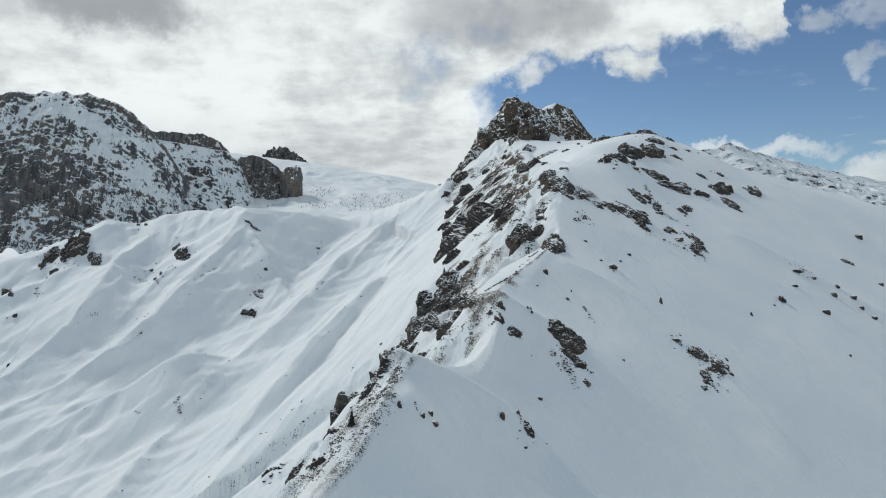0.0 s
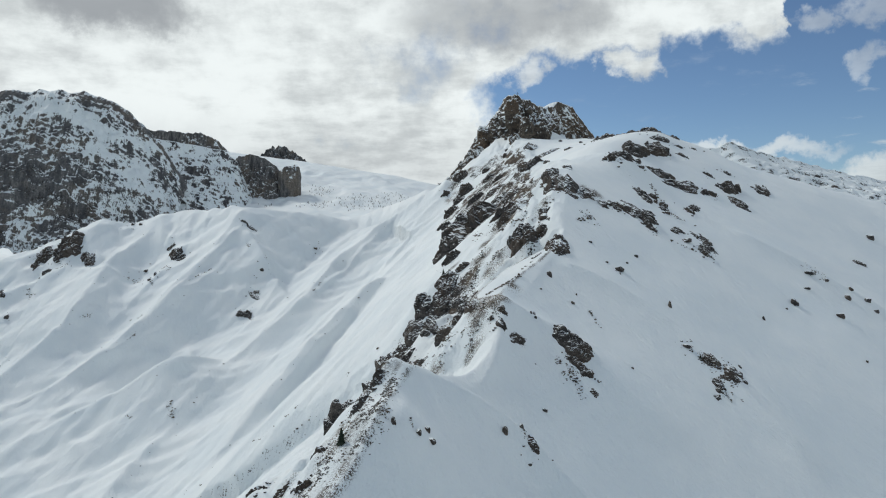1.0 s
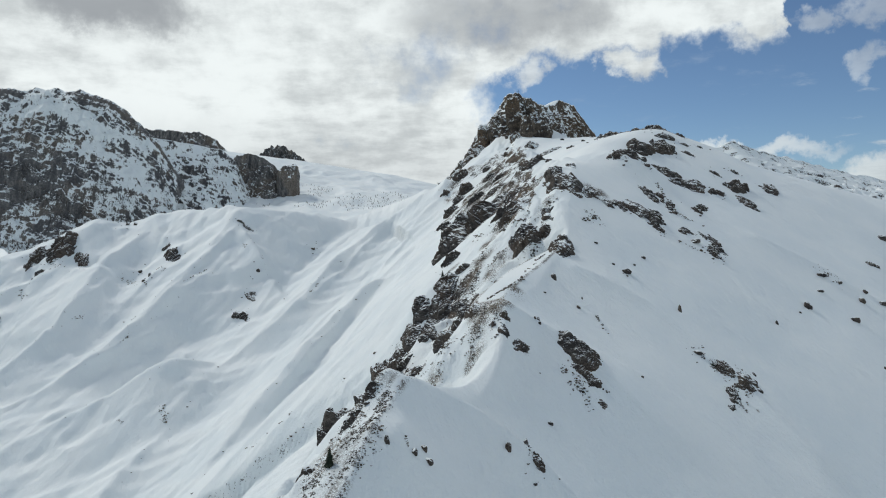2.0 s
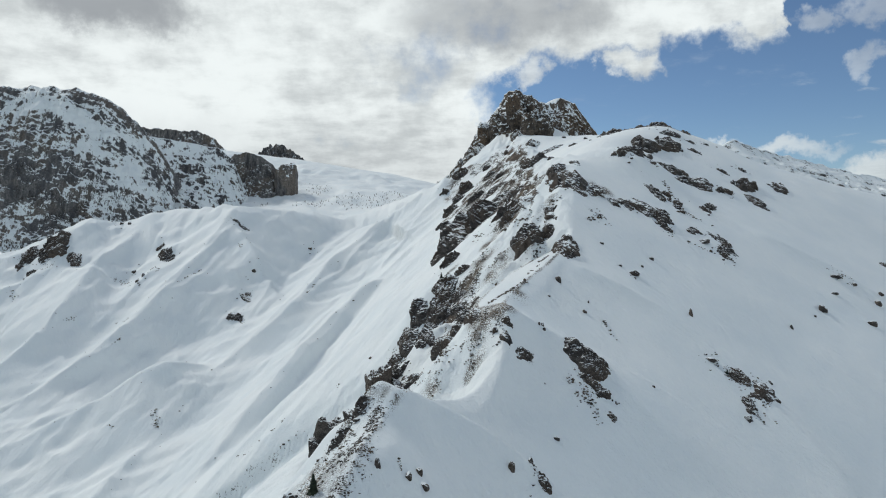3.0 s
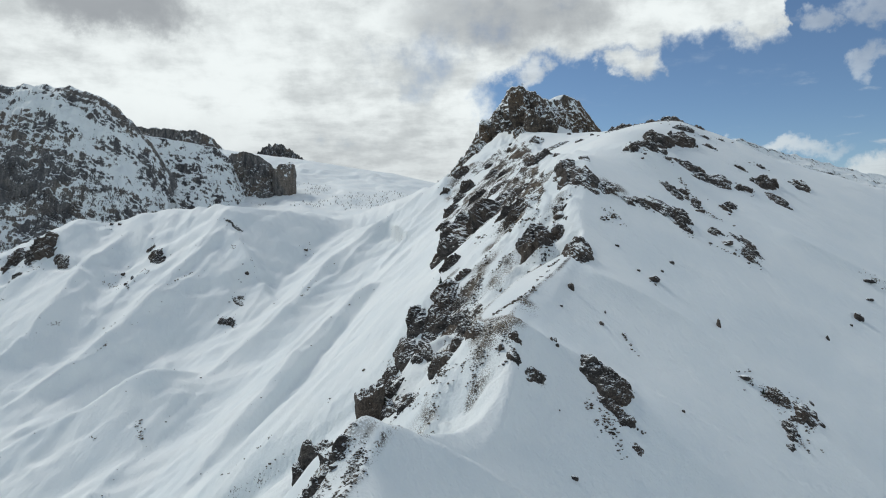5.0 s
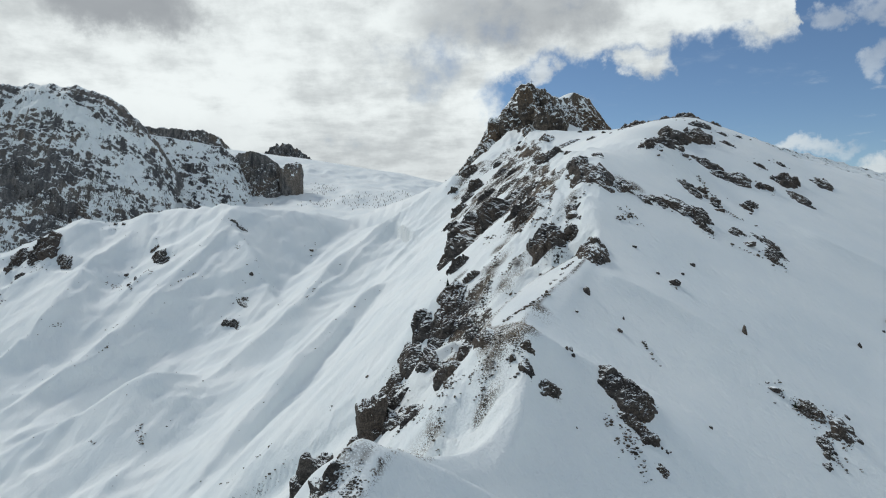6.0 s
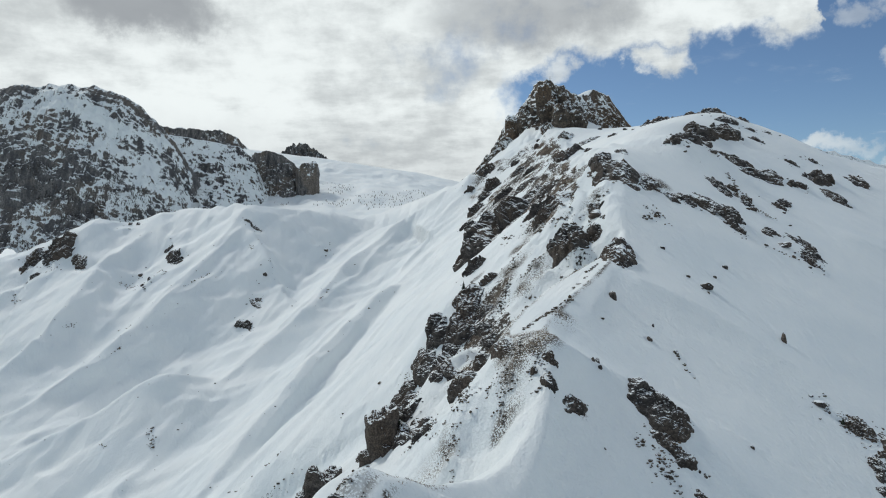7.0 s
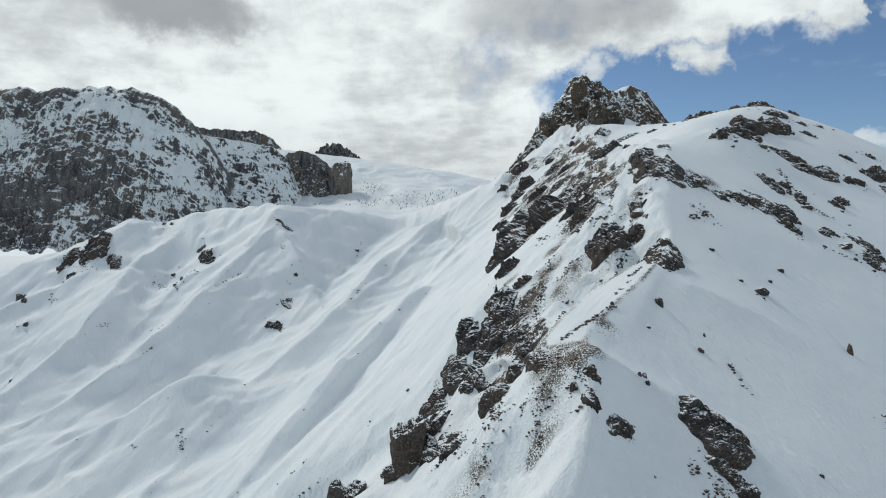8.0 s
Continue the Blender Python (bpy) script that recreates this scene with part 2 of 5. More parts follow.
def value_noise(x, y, seed):
    ix, iy = np.floor(x).astype(np.int64), np.floor(y).astype(np.int64)
    u, v = x - ix, y - iy
    u, v = u * u * u * (u * (u * 6 - 15) + 10), v * v * v * (v * (v * 6 - 15) + 10)
    a = lattice(ix, iy, seed) * (1 - u) + lattice(ix + 1, iy, seed) * u
    b = lattice(ix, iy + 1, seed) * (1 - u) + lattice(ix + 1, iy + 1, seed) * u
    return a * (1 - v) + b * v - 0.5


def fractal(x, y, size, octaves, seed, rough=0.5):
    total, amp = 0.0, 1.0
    for k in range(octaves):
        c, s = math.cos(0.6 + k), math.sin(0.6 + k)
        total = total + amp * value_noise((c * x - s * y) / size, (s * x + c * y) / size, seed + k)
        size, amp = size / 2.03, amp * rough
    return total


# the main crest, from behind the camera to the summit and down beyond it
CREST = smooth_line([(-30, -160, 44), (-26, 0, 50), (-22, 60, 54), (-19, 98, 58), (-13, 112, 62), (-9.5, 128, 66), (-7.5, 138, 68.6), (-5.5, 144, 70.2),
                     (-2, 150, 66), (4, 157, 63), (11, 165, 64), (15, 173, 70), (16, 182, 77), (15, 190, 78), (17, 197, 81), (28, 215, 86), (41, 238, 91), (46, 258, 103), (52, 286, 117),
                     (58, 310, 124), (66, 350, 131), (68, 430, 138), (72, 510, 148), (74, 580, 163), (74, 650, 186), (84, 695, 194),
                     (108, 742, 204), (130, 785, 216), (152, 828, 224), (180, 860, 210), (215, 890, 188), (300, 1050, 100)], 2.0)
PAD = np.concatenate([np.repeat(CREST[:1], 18, 0), CREST, np.repeat(CREST[-1:], 18, 0)])
BROAD_CREST = np.stack([np.convolve(PAD[:, k], np.hanning(39)[1:-1] / np.hanning(39).sum(), "valid") for k in range(3)], 1)

# spurs of the snow bowl: crest lines that run down from the back ridge
SPURS = [smooth_line(p, 3.0) for p in (
    [(-427, 590, 50), (-403, 600, 64), (-379, 612, 75), (-356, 622, 84), (-337, 622, 93), (-317, 625, 102), (-299, 632, 98), (-287, 635, 97), (-264, 638, 107), (-243, 640, 110), (-205, 625, 111), (-181, 615, 114), (-162, 625, 111), (-124, 648, 107), (-82, 668, 106), (-48, 668, 118), (-14, 665, 135)],
    [(-265, 628, 93), (-277, 595, 76), (-282, 563, 65), (-326, 582, 56), (-354, 570, 46), (-374, 555, 35), (-397, 535, 23)],
    [(-182, 610, 109), (-192, 568, 77), (-212, 520, 43), (-229, 490, 17), (-257, 470, -11), (-279, 445, -28), (-292, 430, -40)],
    [(-176, 562, 70), (-188, 538, 55), (-206, 513, 40), (-220, 492, 26), (-236, 468, 8), (-250, 452, -4), (-266, 440, -16)],
    [(-176, 598, 96), (-156, 570, 77), (-135, 545, 54), (-118, 520, 38)],
    [(-278, 556, 63), (-278, 510, 37), (-280, 490, 23), (-293, 470, 8), (-305, 450, -8)],
    [(-315, 620, 100), (-324, 606, 85), (-340, 598, 70), (-360, 588, 56)],
    [(-152, 450, 9), (-163, 440, 13), (-177, 432, 11), (-200, 425, -3), (-228, 415, -18), (-247, 405, -33), (-269, 395, -49)],
    [(3, 600, 129), (-48, 600, 104), (-87, 555, 70), (-104, 498, 43), (-127, 468, 20), (-147, 444, 3), (-160, 398, -22), (-171, 370, -34), (-175, 338, -44)],
    [(-32, 476, 62), (-50, 470, 56), (-70, 440, 36), (-85, 405, 19), (-101, 372, 1), (-115, 345, -19), (-128, 325, -35)],
    [(-22, 370, 34), (-44, 351, 23), (-67, 345, 2), (-91, 335, -14), (-107, 320, -23), (-119, 300, -30)],
)]


# rises of the ground: x, y, height, reach
MOUNDS = [(-20, 203, -4, 7), (-34, 213, -6, 8), (-29, 206, 6, 8), (-5, 275, 8, 10), (17, 182, 2, 6), (-12, 142, 5, 6), (88, 331, 8, 15), (-2, 223, 5, 9), (-4, 122, 5, 9), (72, 560, 8, 22), (14, 600, 10, 30), (42, 650, 6, 22), (24, 655, 5, 18), (114, 708, 15, 24)]


# low snow ribs on the open slope, where the wind has built edges
RIBS = [smooth_line([(x, y, 0) for x, y in p], 3.0) for p in (
    [(18, 183), (28, 188), (34, 181), (40, 177), (52, 168)],
    [(41, 223), (60, 220), (75, 208), (84, 192), (95, 178)],
    [(131, 297), (157, 288), (184, 276), (205, 264)],
    [(-12, 576), (-40, 545), (-57, 470), (-80, 417), (-106, 395)],
    [(-8, 330), (-24, 310), (-48, 295), (-80, 285)],
)]


# the rib that falls from the near hump to the open slope
HUMP_RIB = smooth_line([(-6.5, 143.4, 70.6), (-5, 143.6, 70.6), (0, 144.6, 68.2), (7, 145.4, 64), (13.8, 146, 59.8), (20, 144.5, 54), (27, 141, 47.5), (36, 136, 39)], 1.0)

# sharp folds of wind-packed snow, listed downhill: height, reach on the sunny side, reach on the shaded side, line
FOLDS = [(h, a, b, smooth_line([(x, y, 0) for x, y in p], 1.5)) for h, a, b, p in (
    (3.9, 8.2, 4.2, [(-261, 621), (-269, 608), (-276, 589), (-281, 561)]),
    (3.5, 6.1, 4.2, [(-258, 620), (-240, 599), (-219, 572)]),
    (4.2, 7.5, 3.6, [(-176, 592), (-183, 578), (-190, 560), (-196, 547), (-201, 534), (-206, 518), (-216, 505), (-227, 490)]),
    (3, 5.4, 3.6, [(-176, 590), (-158, 574), (-143, 568), (-130, 555)]),
    (3, 5.4, 3.6, [(-179, 555), (-166, 548), (-147, 536)]),
    (3.5, 6.8, 3.6, [(-190, 489), (-210, 486), (-221, 478), (-231, 468), (-244, 458), (-256, 446)]),
    (2.7, 4.1, 3, [(-186, 487), (-178, 475), (-171, 464)]),
    (3, 6.1, 3, [(-58, 454), (-64, 439), (-71, 424), (-79, 406), (-85, 393), (-92, 378), (-99, 364)]),
    (2.7, 6.8, 3, [(-2, 518), (-18, 514), (-30, 505), (-40, 494), (-50, 476)]),
    (2.5, 6.1, 2.4, [(-22, 560), (-44, 530), (-60, 500), (-74, 474), (-88, 450), (-100, 432)]),
    (2.3, 5.4, 2.4, [(-100, 520), (-112, 500), (-122, 482), (-134, 466), (-146, 452)]),
    (1.6, 6, 3, [(-16, 268), (-24, 271), (-31, 273), (-39, 275), (-50, 280), (-60, 284), (-71, 289), (-83, 297)]),
    (1.3, 5, 3, [(-30, 266), (-36, 268), (-42, 271), (-53, 276), (-61, 279), (-70, 283)]),
    (1.8, 7, 4, [(-28, 318), (-44, 316), (-62, 312), (-82, 306), (-100, 300)]),
    (2.3, 5.4, 2.4, [(-36, 390), (-52, 380), (-70, 366), (-86, 350), (-100, 334)]),
    (3, 6.1, 4.2, [(-308, 507), (-288, 492), (-269, 478)]),
    (3.2, 6.1, 4.2, [(-266, 560), (-268, 539), (-274, 521), (-278, 505), (-282, 492)]),
    (2.7, 5.4, 3.6, [(-272, 547), (-262, 530), (-249, 518)]),
    (2.7, 5.4, 3.6, [(-231, 405), (-215, 392), (-204, 383)]),
    (1, 7, 2.6, [(40, 232), (36, 225), (32, 217), (28, 206), (22, 197)]),
    (2.6, 7, 2.2, [(17, 181), (16, 176), (14.5, 171), (13.5, 166), (11.5, 161), (9, 157), (5, 153.5)]),
    (1.7, 4.8, 2.1, [(-8, 470), (-24, 452), (-40, 430), (-56, 405), (-70, 384), (-82, 366)]),
    (1.5, 4.1, 1.8, [(-14, 420), (-30, 402), (-46, 384), (-62, 364), (-76, 346), (-90, 326)]),
    (1.4, 4.1, 1.8, [(-22, 350), (-40, 342), (-58, 332), (-76, 320), (-94, 308)]),
    (1.9, 4.8, 2.4, [(-40, 600), (-62, 572), (-80, 540), (-94, 512), (-106, 486)]),
    (1.7, 4.8, 2.4, [(-120, 600), (-126, 570), (-132, 540), (-140, 512), (-148, 490)]),
    (1.7, 4.8, 2.4, [(-150, 610), (-150, 584), (-148, 560)]),
    (2, 5.4, 2.4, [(-220, 600), (-228, 575), (-238, 548), (-248, 522), (-256, 498)]),
    (1.9, 5.4, 2.4, [(-240, 470), (-258, 452), (-276, 432), (-290, 412)]),
    (1.9, 5.4, 2.4, [(-196, 448), (-214, 438), (-234, 428), (-252, 414)]),
    (0.9, 4, 2.2, [(-6.5, 140), (-6, 134), (-6, 127), (-7.5, 120), (-10, 112)]),
)]


def shelf(run):
    """Width of the gently tilted strip between the crest's brow and the edge of the rocky flank."""
    return np.interp(run, [70, 95, 112, 136, 144, 150, 172, 186, 195, 215, 232, 242, 250], [0, 3, 4.5, 4.5, 2.5, 0, 0, 6, 8, 9, 7, 2, 0])


def land(x, y):
    """Height of the ground at the places x, y (arrays)."""
    d, zc, foot, side = nearest(CREST, x, y)
    run = foot[:, 1]
    def plain(x, y):
        r = -27.6 - 0.487 * x + 0.623 * y + 0.00032 * x * x + 0.0001 * x * y - 0.00012 * y * y
        t = 155 + 0.09 * (y - 400) + 0.10 * np.minimum(x - 126, 0) - 0.36 * np.maximum(x - 132, 0) - 0.30 * np.maximum(x - 165, 0) + 0.42 * np.maximum(x - 180, 0) - 0.40 * np.maximum(y - 620, 0)
        return soft_min(r, t, 3.0)
    right = plain(x, y) + (zc - plain(foot[:, 0], foot[:, 1])) * np.exp(-d / np.interp(run, [600, 720], [26.0, 44.0]))
    right = soft_max(right, -160 + 0.02 * y, 10.0)
    # the rocky flank left of the crest, steep at first under the cliffs
    cliff = np.exp(-((run - 285) / 45.0) ** 2)
    bend = np.interp(run, [150, 225, 300, 420, 560], [1.0, 1.5, 12.0, 12.0, 8.0])
    ws = shelf(run)
    past = np.maximum(d - ws, 0)
    drop = np.where(ws > 0.1, 0.20 * np.minimum(d, ws) + past + 1.5 * (1 - np.exp(-past / 3.0)) * np.minimum(ws / 3, 1), np.hypot(d, bend) - bend)
    flank = zc - drop * (0.80 + 0.17 * np.exp(-((run - 380) / 90.0) ** 2) + 0.75 * cliff * np.exp(-d / 20.0))
    db, zb, fb, _ = nearest(BROAD_CREST, x, y)
    wide = zb - (np.hypot(db, bend) - bend) * (0.80 + 0.17 * np.exp(-((fb[:, 1] - 380) / 90.0) ** 2))
    far = np.clip((d - 8) / 18.0, 0, 1)
    flank = flank + (wide - flank) * far * far * (3 - 2 * far)
    bowl = -99.4 + 0.671 * x + 0.384 * y + 0.00083 * x * x - 0.00047 * x * y - 0.00003 * y * y - 17.0
    bowl = bowl - 0.45 * np.maximum(-285 - x, 0)
    bowl = np.where(y > 620, np.minimum(bowl, 100 - 0.45 * (y - 620)), bowl)
    west = np.flatnonzero(side > 0)
    for k, spur in enumerate(SPURS if len(west) else ()):
        ds, zs, fs, s = nearest(spur, x[west], y[west])
        # flutes that run down from the spur's edge
        w = (spur[-1] - spur[0])[:2] / np.hypot(*(spur[-1] - spur[0])[:2])
        u = fs[:, 0] * w[0] + fs[:, 1] * w[1] - 0.4 * ds
        flute = 1.0 - 3.2 * np.abs(fractal(u, ds * 0.12 + 40 * k, 24.0, 3, 131 + k, 0.5))
        flute = 4.6 * flute * np.clip(ds / 11, 0, 1) * np.exp(-ds / 40.0)
        flute = flute if k == 0 else flute * np.where(s > 0, 0.28, 0.0) + np.where(s > 0, 0.0, 3.0 * np.abs(fractal(ds + 0.05 * u, 0.05 * u + 17 * k, 10.0, 3, 171 + k, 0.55)) * np.clip(ds / 8, 0, 1) * np.exp(-ds / 45.0))
        bowl[west] = soft_max(bowl[west], zs - (np.where(s > 0, 0.6, 0.85) if k == 0 else np.where(s > 0, (0.78 if k < 8 else 0.60) + (0.30 if k < 8 else 0.15) * np.exp(-ds / 14.0), 0.60)) * ds + flute, 3.6 if k else 1.2)
    # fine ribs that run down the bowl
    u, v = 0.87 * x - 0.49 * y, 0.49 * x + 0.87 * y
    bowl = bowl + 2.4 * fractal(u, v * 0.16, 17.0, 3, 91, 0.5) * np.clip((d - 45) / 40, 0, 1)
    bowl = bowl + 1.8 * fractal(v, u * 0.3, 26.0, 3, 117, 0.5) * np.clip((d - 45) / 40, 0, 1)
    left = soft_max(flank, bowl, 0.3 + 2.2 * np.clip(d / 8.0, 0, 1))
    left = soft_max(left, -140 + 0.02 * y, 12.0)
    z = np.where(side > 0, left, right)
    for mx, my, rise, wide in MOUNDS:
        z = z + rise * np.exp(-((x - mx) ** 2 + (y - my) ** 2) / wide ** 2)
    for rib in RIBS:
        dr, _, _, s = nearest(rib, x, y)
        z = z + 2.4 * np.exp(-dr / (6.7 + 2.3 * np.tanh(s / 3.0)))
    dh, zh, _, s = nearest(HUMP_RIB, x, y)
    z = soft_max(z, zh - np.where(s > 0, 0.95, 0.72) * dh, 0.7)
    for h, sunny, shaded, line in FOLDS:
        near = np.flatnonzero((x > line[:, 0].min() - 45) & (x < line[:, 0].max() + 45) & (y > line[:, 1].min() - 45) & (y < line[:, 1].max() + 45))
        if len(near):
            dr, _, foot_, s = nearest(line, x[near], y[near])
            ends = np.minimum(np.hypot(*(foot_ - line[0, :2]).T), np.hypot(*(foot_ - line[-1, :2]).T))
            z[near] += h * np.clip(0.25 + ends / 14.0, 0, 1) * np.exp(-dr / np.where(s > 0, shaded, sunny))
    # shallow ribs down the open side of the flank
    open_side = np.where(side > 0, np.clip((d - 16) / 20, 0, 1), 0.0) * np.clip((y - 130) / 60, 0, 1) * np.clip((700 - y) / 80, 0, 1)
    z = z + open_side * (1.6 * (0.25 - np.abs(fractal(0.88 * x - 0.47 * y, 0.05 * y, 9.0, 2, 223, 0.5))) + 4.2 * (0.25 - np.abs(fractal(0.94 * y - 0.34 * x, 0.10 * x, 26.0, 3, 207, 0.55))) + 1.0 * fractal(0.94 * y - 0.34 * x, 0.2 * x, 7.0, 2, 211))
    # wind-rounded snow, rougher on the rocky flank
    rocky = np.where(side > 0, np.exp(-((d - 14) / 20.0) ** 2), 0.0) * np.clip((y - 40) / 60, 0, 1) * np.clip((d - shelf(foot[:, 1])) / 5.0, 0, 1)
    z = z + 2.2 * fractal(x, y, 46.0, 4, 3, 0.45) + rocky * (5.5 * fractal(x, y, 12.0, 5, 17, 0.55) + 1.8 * np.abs(fractal(x, y, 5.0, 3, 29)))
    return z


def bare(x, y):
    """Where steepness keeps the ground free of snow: a belt on the flank under the crest."""
    d, zc, foot, side = nearest(CREST, x, y)
    run = foot[:, 1]
    inner = shelf(run) + np.interp(run, [90, 150, 230, 260, 330, 450, 560], [0, 0, 0, 10, 18, 14, 4])
    outer = np.interp(run, [90, 148, 156, 188, 202, 240, 330, 450, 600], [-8, -8, -12, -12, 26, 46, 66, 66, 52])
    f = np.where(side > 0, np.clip((d - inner) / 5 + 0.5, 0, 1) * np.clip((outer - d) / 10 + 0.5, 0, 1), 0.0)
    f = f * np.clip((y - 60) / 40, 0, 1) * np.clip((640 - y) / 60, 0, 1)
    return np.clip(f * (0.85 + 1.3 * fractal(x, y, 34.0, 3, 71)), 0, 1)


# patches of dead grass off the crest's edge: x, y, reach
TURF = [(19.6, 198.7, 3.5), (8.8, 175.9, 3), (-3.7, 180.3, 4), (11.8, 181.2, 4), (12, 187, 5), (9, 181, 2.5), (15, 184, 3.5), (20, 174, 1.2), (7, 176, 1.5), (19, 287, 4), (14, 268, 4), (16, 274, 6), (19, 258, 5),
        (23, 263, 5), (5, 293, 3), (46, 413, 9), (35, 328, 5), (26, 290, 6), (20, 595, 8), (9, 587, 6), (9, 569, 7), (8, 514, 9), (16, 519, 10),
        (24, 538, 6), (37, 555, 6), (50, 405, 7), (9, 262, 4), (1, 214, 4), (40, 274, 4), (60, 284, 6), (42, 323, 5)]


def turf(x, y):
    """Where dead grass pokes through the snow: strips along the crest's wind-blown edge, and patches."""
    d, zc, foot, side = nearest(CREST, x, y)
    wide = np.interp(foot[:, 1], [60, 95, 130, 148, 152, 178, 190, 200, 232, 240, 262, 300], [9, 11, 8, 4, 0, 0, 2.2, 2.2, 2.2, 0, 0, 0])
    edge = shelf(foot[:, 1])
    strip = np.where(foot[:, 1] < 150, 0.35 + 0.65 * np.clip(1.6 * np.sin(d * 0.95 + 1.2) + 0.3, 0, 1), 1.0)
    f = np.where(side > 0, np.clip(1.4 - np.where(d > edge, d - edge, 2.5 * (edge - d)) / np.maximum(wide, 0.1), 0, 1) * strip, np.clip(1 - d / 1.2, 0, 1)) * (wide > 0.5)
    for tx, ty, reach in TURF:
        f = np.maximum(f, np.clip(1.35 - np.hypot(x - tx, y - ty) / reach, 0, 1))
    return np.clip(f * (0.8 + 0.9 * fractal(x, y, 9.0, 3, 55)), 0, 1)


def land_at(x, y):
    return float(land(np.array([x], float), np.array([y], float))[0])


def steps(*spans):
    """Grid lines: (from, to, spacing at the start, spacing at the end)."""
    out = []
    for a, b, s0, s1 in spans:
        n = max(2, int(round(2 * (b - a) / (s0 + s1))))
        u = np.arange(n) / n
        out.append(a + (b - a) * (s0 * u + (s1 - s0) * u * u / 2) / ((s0 + s1) / 2))
    return np.concatenate(out + [[spans[-1][1]]])


def sheet(name, gx, gy, height, mat):
    xx, yy = np.meshgrid(gx, gy)
    x, y = xx.ravel(), yy.ravel()
    z = height(x, y)
    nx, ny = len(gx), len(gy)
    k = (np.arange(ny - 1)[:, None] * nx + np.arange(nx - 1)[None]).ravel()
    mesh = bpy.data.meshes.new(name)
    mesh.from_pydata(np.stack([x, y, z], 1).tolist(), [], np.stack([k, k + 1, k + nx + 1, k + nx], 1).tolist())
    mesh.polygons.foreach_set("use_smooth", np.ones(len(mesh.polygons), bool))
    mesh.materials.append(mat)
    for key, kind in (("bare", bare), ("turf", turf)):
        mesh.attributes.new(key, "FLOAT", "POINT").data.foreach_set("value", kind(x, y).astype(np.float32))
    return new(name, mesh)


ground = sheet("ground", steps((-4800, -420, 300, 8), (-420, -60, 2.2, 1.3), (-60, -34, 1.0, 0.7), (-34, 48, 0.65, 0.65), (48, 170, 0.8, 1.3), (170, 420, 1.6, 4), (420, 4800, 8, 300)),
               steps((-1500, 70, 150, 3), (70, 100, 1.4, 0.7), (100, 230, 0.65, 0.75), (230, 330, 0.8, 1.2), (330, 640, 1.3, 2.4), (640, 4800, 4, 300)), land, GROUND)
tagged(ground, "snow-covered mountain ridge with rocky flank and wind-carved spurs", "snow ground", kind="structure")


# ---- far mountains ----
FACES = {}


def mountain(name, crest, run, base, mat, label, size=60.0, rough=12.0, nu=260, nv=90, power=1.0, back=80.0, seed=5, category="mountain", profile=None, jag=0.12, ledge=0.0, shelf=9.0, grit=0.55, octaves=7, drift=None):
    """A mountain under the crest line: its front falls to the height base within run metres, with buttresses and gullies."""
    line = np.array(crest, float)
    d = np.r_[0, np.cumsum(np.hypot(*np.diff(line[:, :2], axis=0).T))]
    s = np.linspace(0, d[-1], nu)
    c = np.stack([np.interp(s, d, line[:, k]) for k in range(3)], 1)
    c[:, 2] += jag * rough * fractal(s, s * 0, size * 0.5, 5, seed + 40) * 2
    aim = np.array([np.interp(s, d, np.gradient(line[:, k], d)) for k in range(2)]).T
    aim /= np.linalg.norm(aim, axis=1)[:, None]
    out = np.stack([aim[:, 1], -aim[:, 0]], 1)
    v = np.r_[np.linspace(-1, 0, nv // 6, endpoint=False), np.linspace(0, 1, nv) ** 1.1]
    uu, vv = np.meshgrid(s, v)
    ci = np.broadcast_to(c[None], (*vv.shape, 3))
    oi = np.broadcast_to(out[None], (*vv.shape, 2))
    f = np.clip(vv, 0, 1)
    fall = f ** power if profile is None else np.interp(f, [p[0] for p in profile], [p[1] for p in profile])
    drop = np.where(vv < 0, 0.7 * back * vv * vv, (ci[..., 2] - base) * fall)
    reach = np.where(vv < 0, back * vv, run * f)
    rib = fractal(uu, drop * 0.30, size, octaves, seed, grit) * rough * 2.0 * np.minimum(1, f * 6) * (1 - 0.5 * f)
    level = drop / shelf + 2.2 * fractal(uu, drop * 0.5, size * 0.8, 4, seed + 23)
    rib = rib + ledge * np.minimum(1, f * 8) * (np.clip((level - np.floor(level)) * 2.5, 0, 1) + np.floor(level) - level)
    x = ci[..., 0] + oi[..., 0] * (reach + rib)
    y = ci[..., 1] + oi[..., 1] * (reach + rib)
    z = ci[..., 2] - np.abs(drop) + fractal(uu, drop + reach, size * 0.35, octaves - 2, seed + 9, 0.6) * rough * 0.8 * np.minimum(1, f * 8)
    FACES[name] = (x.ravel(), y.ravel(), z.ravel(), f.ravel())
    n = nu
    k = (np.arange(len(v) - 1)[:, None] * n + np.arange(n - 1)[None]).ravel()
    mesh = bpy.data.meshes.new(name)
    mesh.from_pydata(np.stack([x.ravel(), y.ravel(), z.ravel()], 1).tolist(), [], np.stack([k, k + n, k + n + 1, k + 1], 1).tolist())
    mesh.polygons.foreach_set("use_smooth", np.ones(len(mesh.polygons), bool))
    mesh.materials.append(mat)
    if drift:
        mesh.attributes.new("drift", "FLOAT", "POINT").data.foreach_set("value", drift(x.ravel(), z.ravel(), f.ravel()).astype(np.float32))
    return tagged(new(name, mesh), label, category, kind="structure")


